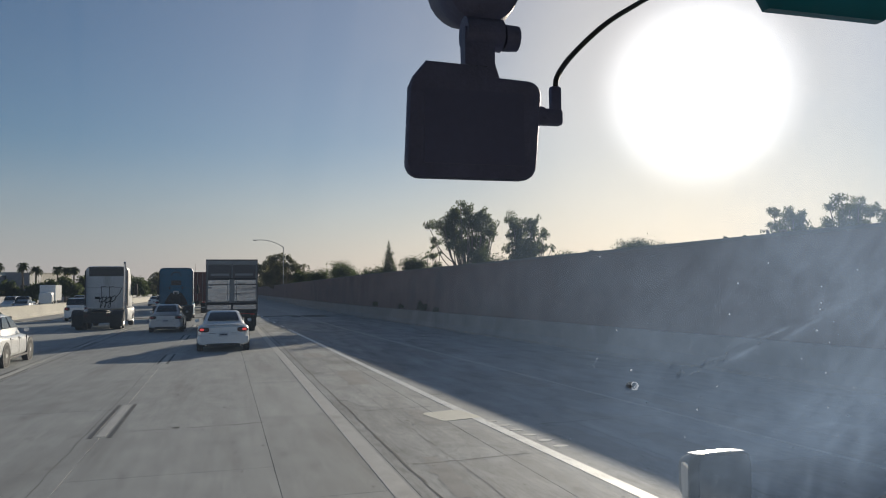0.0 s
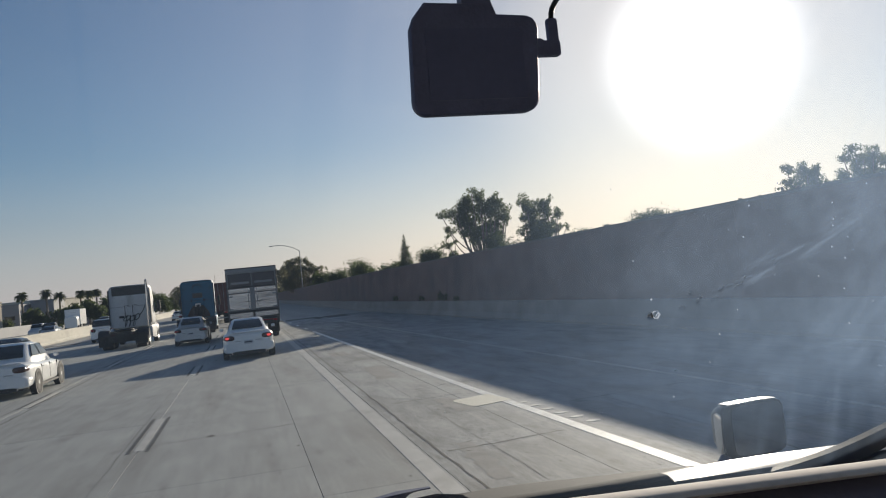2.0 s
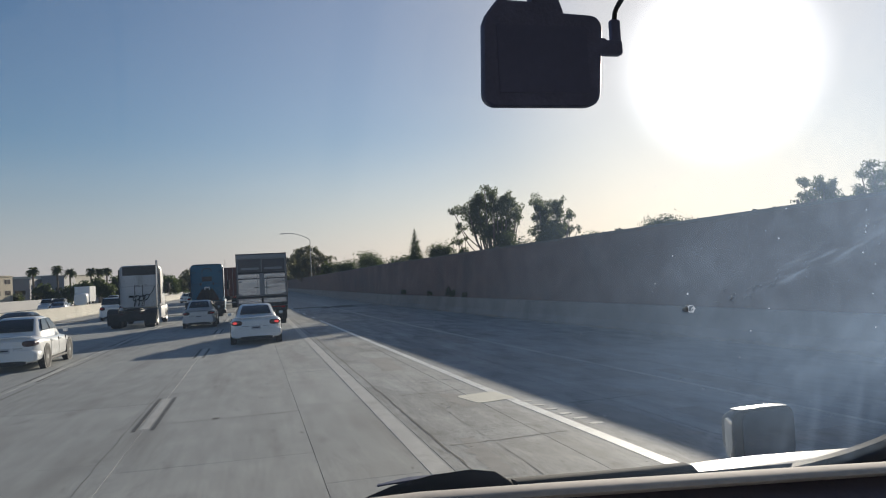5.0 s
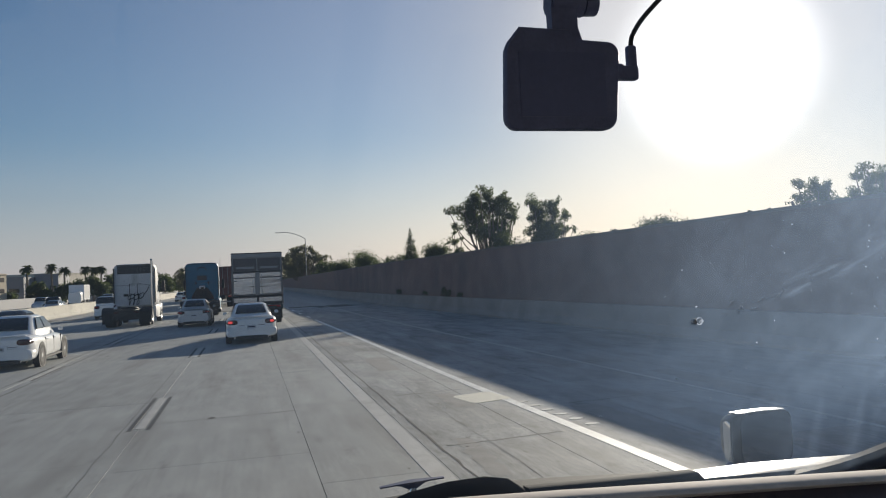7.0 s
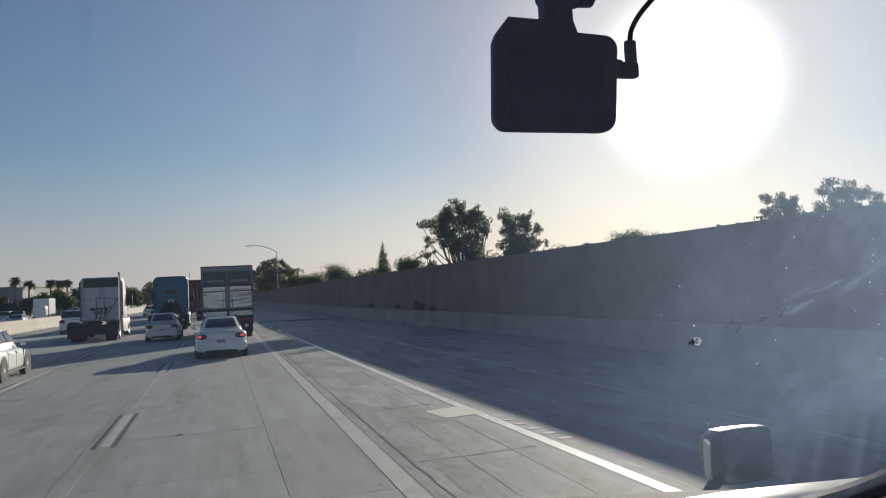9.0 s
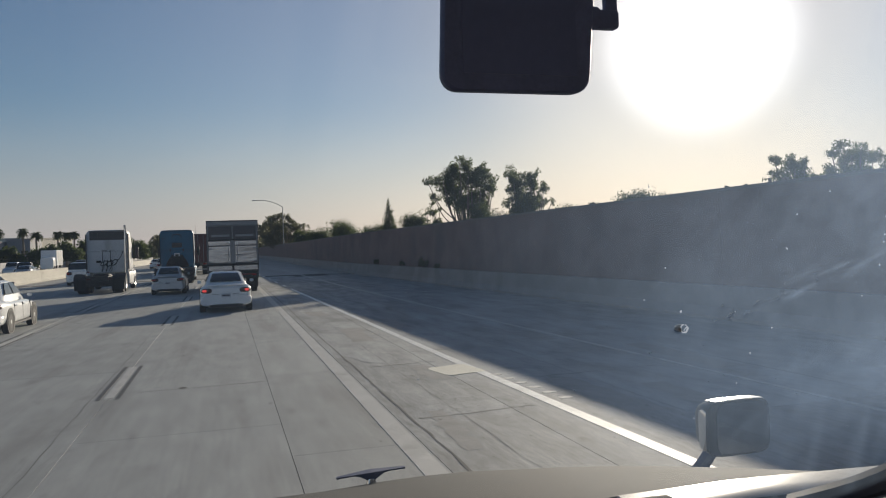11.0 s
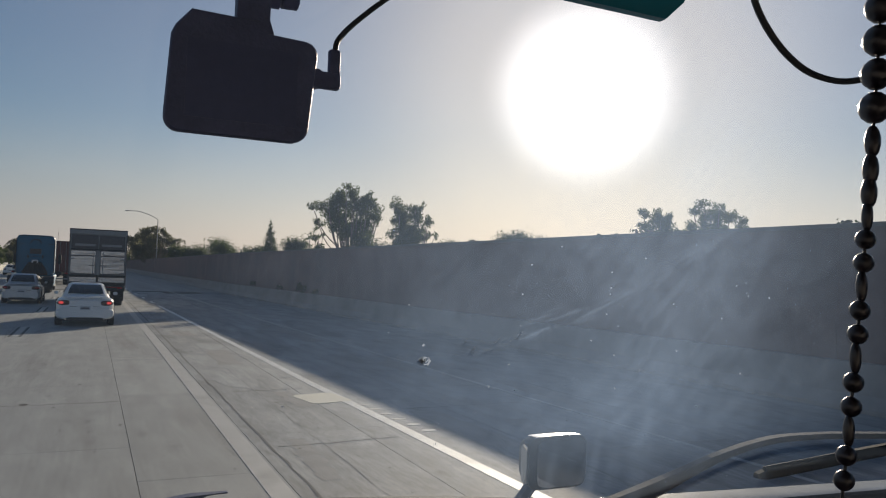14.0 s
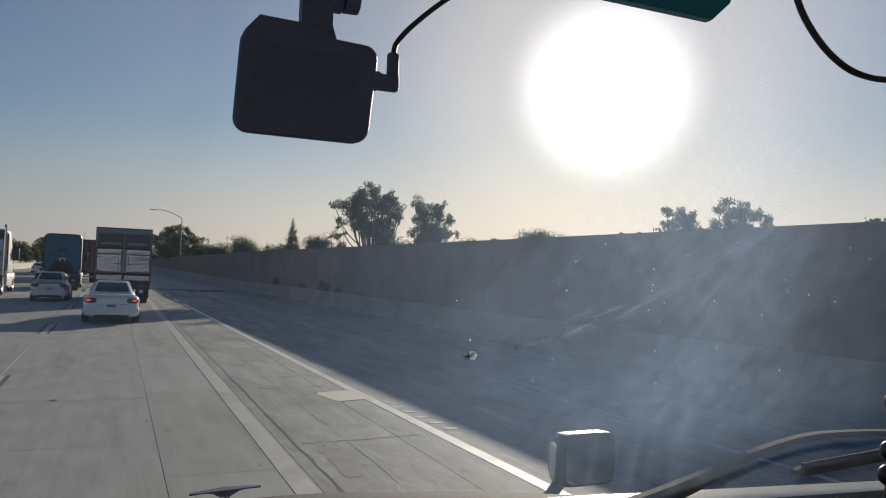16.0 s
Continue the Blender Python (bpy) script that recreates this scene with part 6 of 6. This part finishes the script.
# short cracks across the shoulder slabs
for cx, cy, cl in ((2.2, 9.0, 1.6), (2.3, 13.2, 1.3), (3.6, 17.5, 1.8), (2.2, 22.0, 1.5), (4.6, 11.0, 2.2), (5.4, 15.4, 2.6), (4.2, 25.0, 2.4), (6.0, 20.0, 2.2), (0.7, 18.0, 1.1), (-1.6, 12.5, 2.2)):
    bm = bmesh.new()
    n = 14
    vs = []
    for i in range(n):
        x, yy, k = cx + cl * i / (n - 1), cy + 0.12 * i / n + rng.uniform(-0.03, 0.03), 0.018 * rng.uniform(0.3, 1.2)
        vs.append((bm.verts.new((x, yy - k, 0.0028)), bm.verts.new((x, yy + k, 0.0028))))
    for a, b in zip(vs, vs[1:]):
        bm.faces.new((a[0], b[0], b[1], a[1]))
    part("cross_crack", bm, M["joint"], road)
# narrow dark repairs with ragged edges
for i, (cx, cy, cw, cl, turn) in enumerate(((3.0, 18.4, 0.5, 3.0, 0.06), (4.9, 9.5, 0.45, 2.6, -0.05), (6.3, 24.0, 0.6, 4.0, 0.03), (2.6, 30.0, 0.5, 3.5, 0.02), (2.45, 8.4, 0.22, 1.9, 0.03), (3.2, 12.3, 0.35, 1.5, -0.04),
                                            (2.8, 25.0, 0.6, 1.7, 0.0), (5.9, 8.6, 0.4, 2.4, 0.05), (6.6, 16.0, 0.6, 2.0, 0.02), (4.4, 20.5, 0.4, 2.6, 0.04), (3.9, 34.5, 0.6, 3.5, 0.0), (7.8, 12.0, 0.5, 3.2, 0.03))):
    bm = bmesh.new()
    n, pts = 11, []
    for k in range(n):
        pts.append((-cw / 2 + rng.gauss(0, 0.035), -cl / 2 + cl * k / (n - 1)))
    for k in range(n):
        pts.append((cw / 2 + rng.gauss(0, 0.035), cl / 2 - cl * k / (n - 1)))
    bm.faces.new([bm.verts.new((cx + px + turn * py, cy + py + rng.gauss(0, 0.02), 0.0016 + 0.0001 * i)) for px, py in pts])
    part("tar_repair", bm, M["repair"], road, "dark ragged repair")
# ravelled surface with pits
bm = bmesh.new()
for cx, cy, sx_, sy_, n in ((4.9, 8.6, 0.5, 1.3, 160), (2.9, 10.5, 0.35, 1.6, 150), (6.2, 13.5, 0.6, 1.8, 150), (5.6, 19.0, 0.6, 2.0, 120)):
    for i in range(n):
        x, yy, s = rng.gauss(cx, sx_), rng.gauss(cy, sy_), rng.uniform(0.005, 0.016)
        bm.faces.new([bm.verts.new((x + s * math.cos(a) * rng.uniform(0.6, 1.1), yy + s * 1.4 * math.sin(a), 0.0026)) for a in (0, 1.2, 2.4, 3.6, 4.9)])
part("surface_pits", bm, M["tar"], road, "dark pits in the worn surface")["kind"] = "stuff"
# darker patches of repaired surface
for px, py, pw, pl in ((3.0, 21.0, 0.9, 1.8), (2.7, 14.5, 0.8, 2.2), (5.2, 12.0, 1.0, 2.5), (0.4, 33.0, 1.2, 1.6), (5.0, 27.0, 1.1, 3.0)):
    bm = bmesh.new()
    n = 18
    bm.faces.new([bm.verts.new((px + pw * 0.5 * math.cos(a) * rng.uniform(0.75, 1.1), py + pl * 0.5 * math.sin(a) * rng.uniform(0.75, 1.1), 0.0022)) for a in (2 * math.pi * i / n for i in range(n))])
    part("tar_patch", bm, M["shoulder"], road, "darker repaired patch")

# bits of grit and litter blown against the shoulder
rng2 = random.Random(33)
bm = bmesh.new()
for i in range(260):
    x, y = rng2.uniform(2.2, 10.5), rng2.uniform(3, 60)
    if rng2.random() < 0.5:
        x = rng2.uniform(5.6, 10.5)
    s = rng2.uniform(0.008, 0.03) * (1.6 if rng2.random() < 0.08 else 1)
    a = rng2.uniform(0, 3.1)
    c, d = math.cos(a) * s, math.sin(a) * s
    h = s * rng2.uniform(0.3, 0.8)
    base = [(x + c, y + d, 0.001), (x - d, y + c, 0.001), (x - c, y - d, 0.001), (x + d, y - c, 0.001)]
    loft([base, [(x + (px - x) * 0.7, y + (py - y) * 0.7, h) for px, py, pz in base]], bm)
grit = single("road_grit", bm, M["grit"], "scattered pale grit and litter on the shoulder", "grit", kind="stuff")

# drips of tar and oil on the lanes
bm = bmesh.new()
for i in range(130):
    x, y = rng2.uniform(-9, 5.5), rng2.uniform(3, 45)
    s = rng2.uniform(0.008, 0.035) * (2.2 if rng2.random() < 0.08 else 1)
    bm.faces.new([bm.verts.new((x + s * math.cos(a) * rng2.uniform(0.6, 1.1), y + s * 1.6 * math.sin(a) * rng2.uniform(0.6, 1.1), 0.0025)) for a in (0, 0.9, 1.8, 2.7, 3.6, 4.5, 5.4)])
single("tar_spots", bm, M["tar"], "small dark drips of tar on the lanes", "stain", kind="stuff")

# ---- pavement slabs, the nearest ones piece by piece ----
COLUMNS = ((-16.2, -12.85, "slab"), (-12.85, -9.15, "slab"), (-9.15, -5.45, "slab"), (-5.45, -1.75, "slab"), (-1.75, 0.58, "slab"), (0.58, 1.95, "slab"),
           (1.95, 3.45, "shoulder"), (3.45, 5.30, "shoulder"), (5.30, 8.2, "shoulder"))
rng = random.Random(12)
for x0, x1, m in COLUMNS:
    step = rng.choice((4.4, 4.9, 5.3))
    hw = (x1 - x0) / 2 - (0.0020 if m == "slab" else 0.0009)
    hl = step / 2 - (0.0012 if m == "slab" else 0.0009)
    slab_mesh = mesh_of("slab", loft([[(-hw, -hl, -0.02), (hw, -hl, -0.02), (hw, hl, -0.02), (-hw, hl, -0.02)], [(-hw, -hl, -0.006), (hw, -hl, -0.006), (hw, hl, -0.006), (-hw, hl, -0.006)],
                                      [(-hw + 0.003, -hl + 0.003, 0), (hw - 0.003, -hl + 0.003, 0), (hw - 0.003, hl - 0.003, 0), (-hw + 0.003, hl - 0.003, 0)]]), M[m])
    y = -30 + rng.uniform(0, 1.0) + step / 2
    while y + step / 2 < 66.1:
        ob = new("slab", slab_mesh)
        ob.parent = road
        ob.matrix_basis = pose((x0 + x1) / 2, y, rng.uniform(-0.0012, 0.0012))
        y += step

# the last column narrows towards the barrier
y = -30.0
while y < 65.9:
    e = min(y + 4.8, 66.0)
    ring = [(8.204, y + 0.004), (wall_x(y) - 0.53, y + 0.004), (wall_x(e) - 0.53, e - 0.004), (8.204, e - 0.004)]
    part("slab", loft([[(px, py, z) for px, py in ring] for z in (-0.02, 0.0)]), M["shoulder"], road)
    y = e
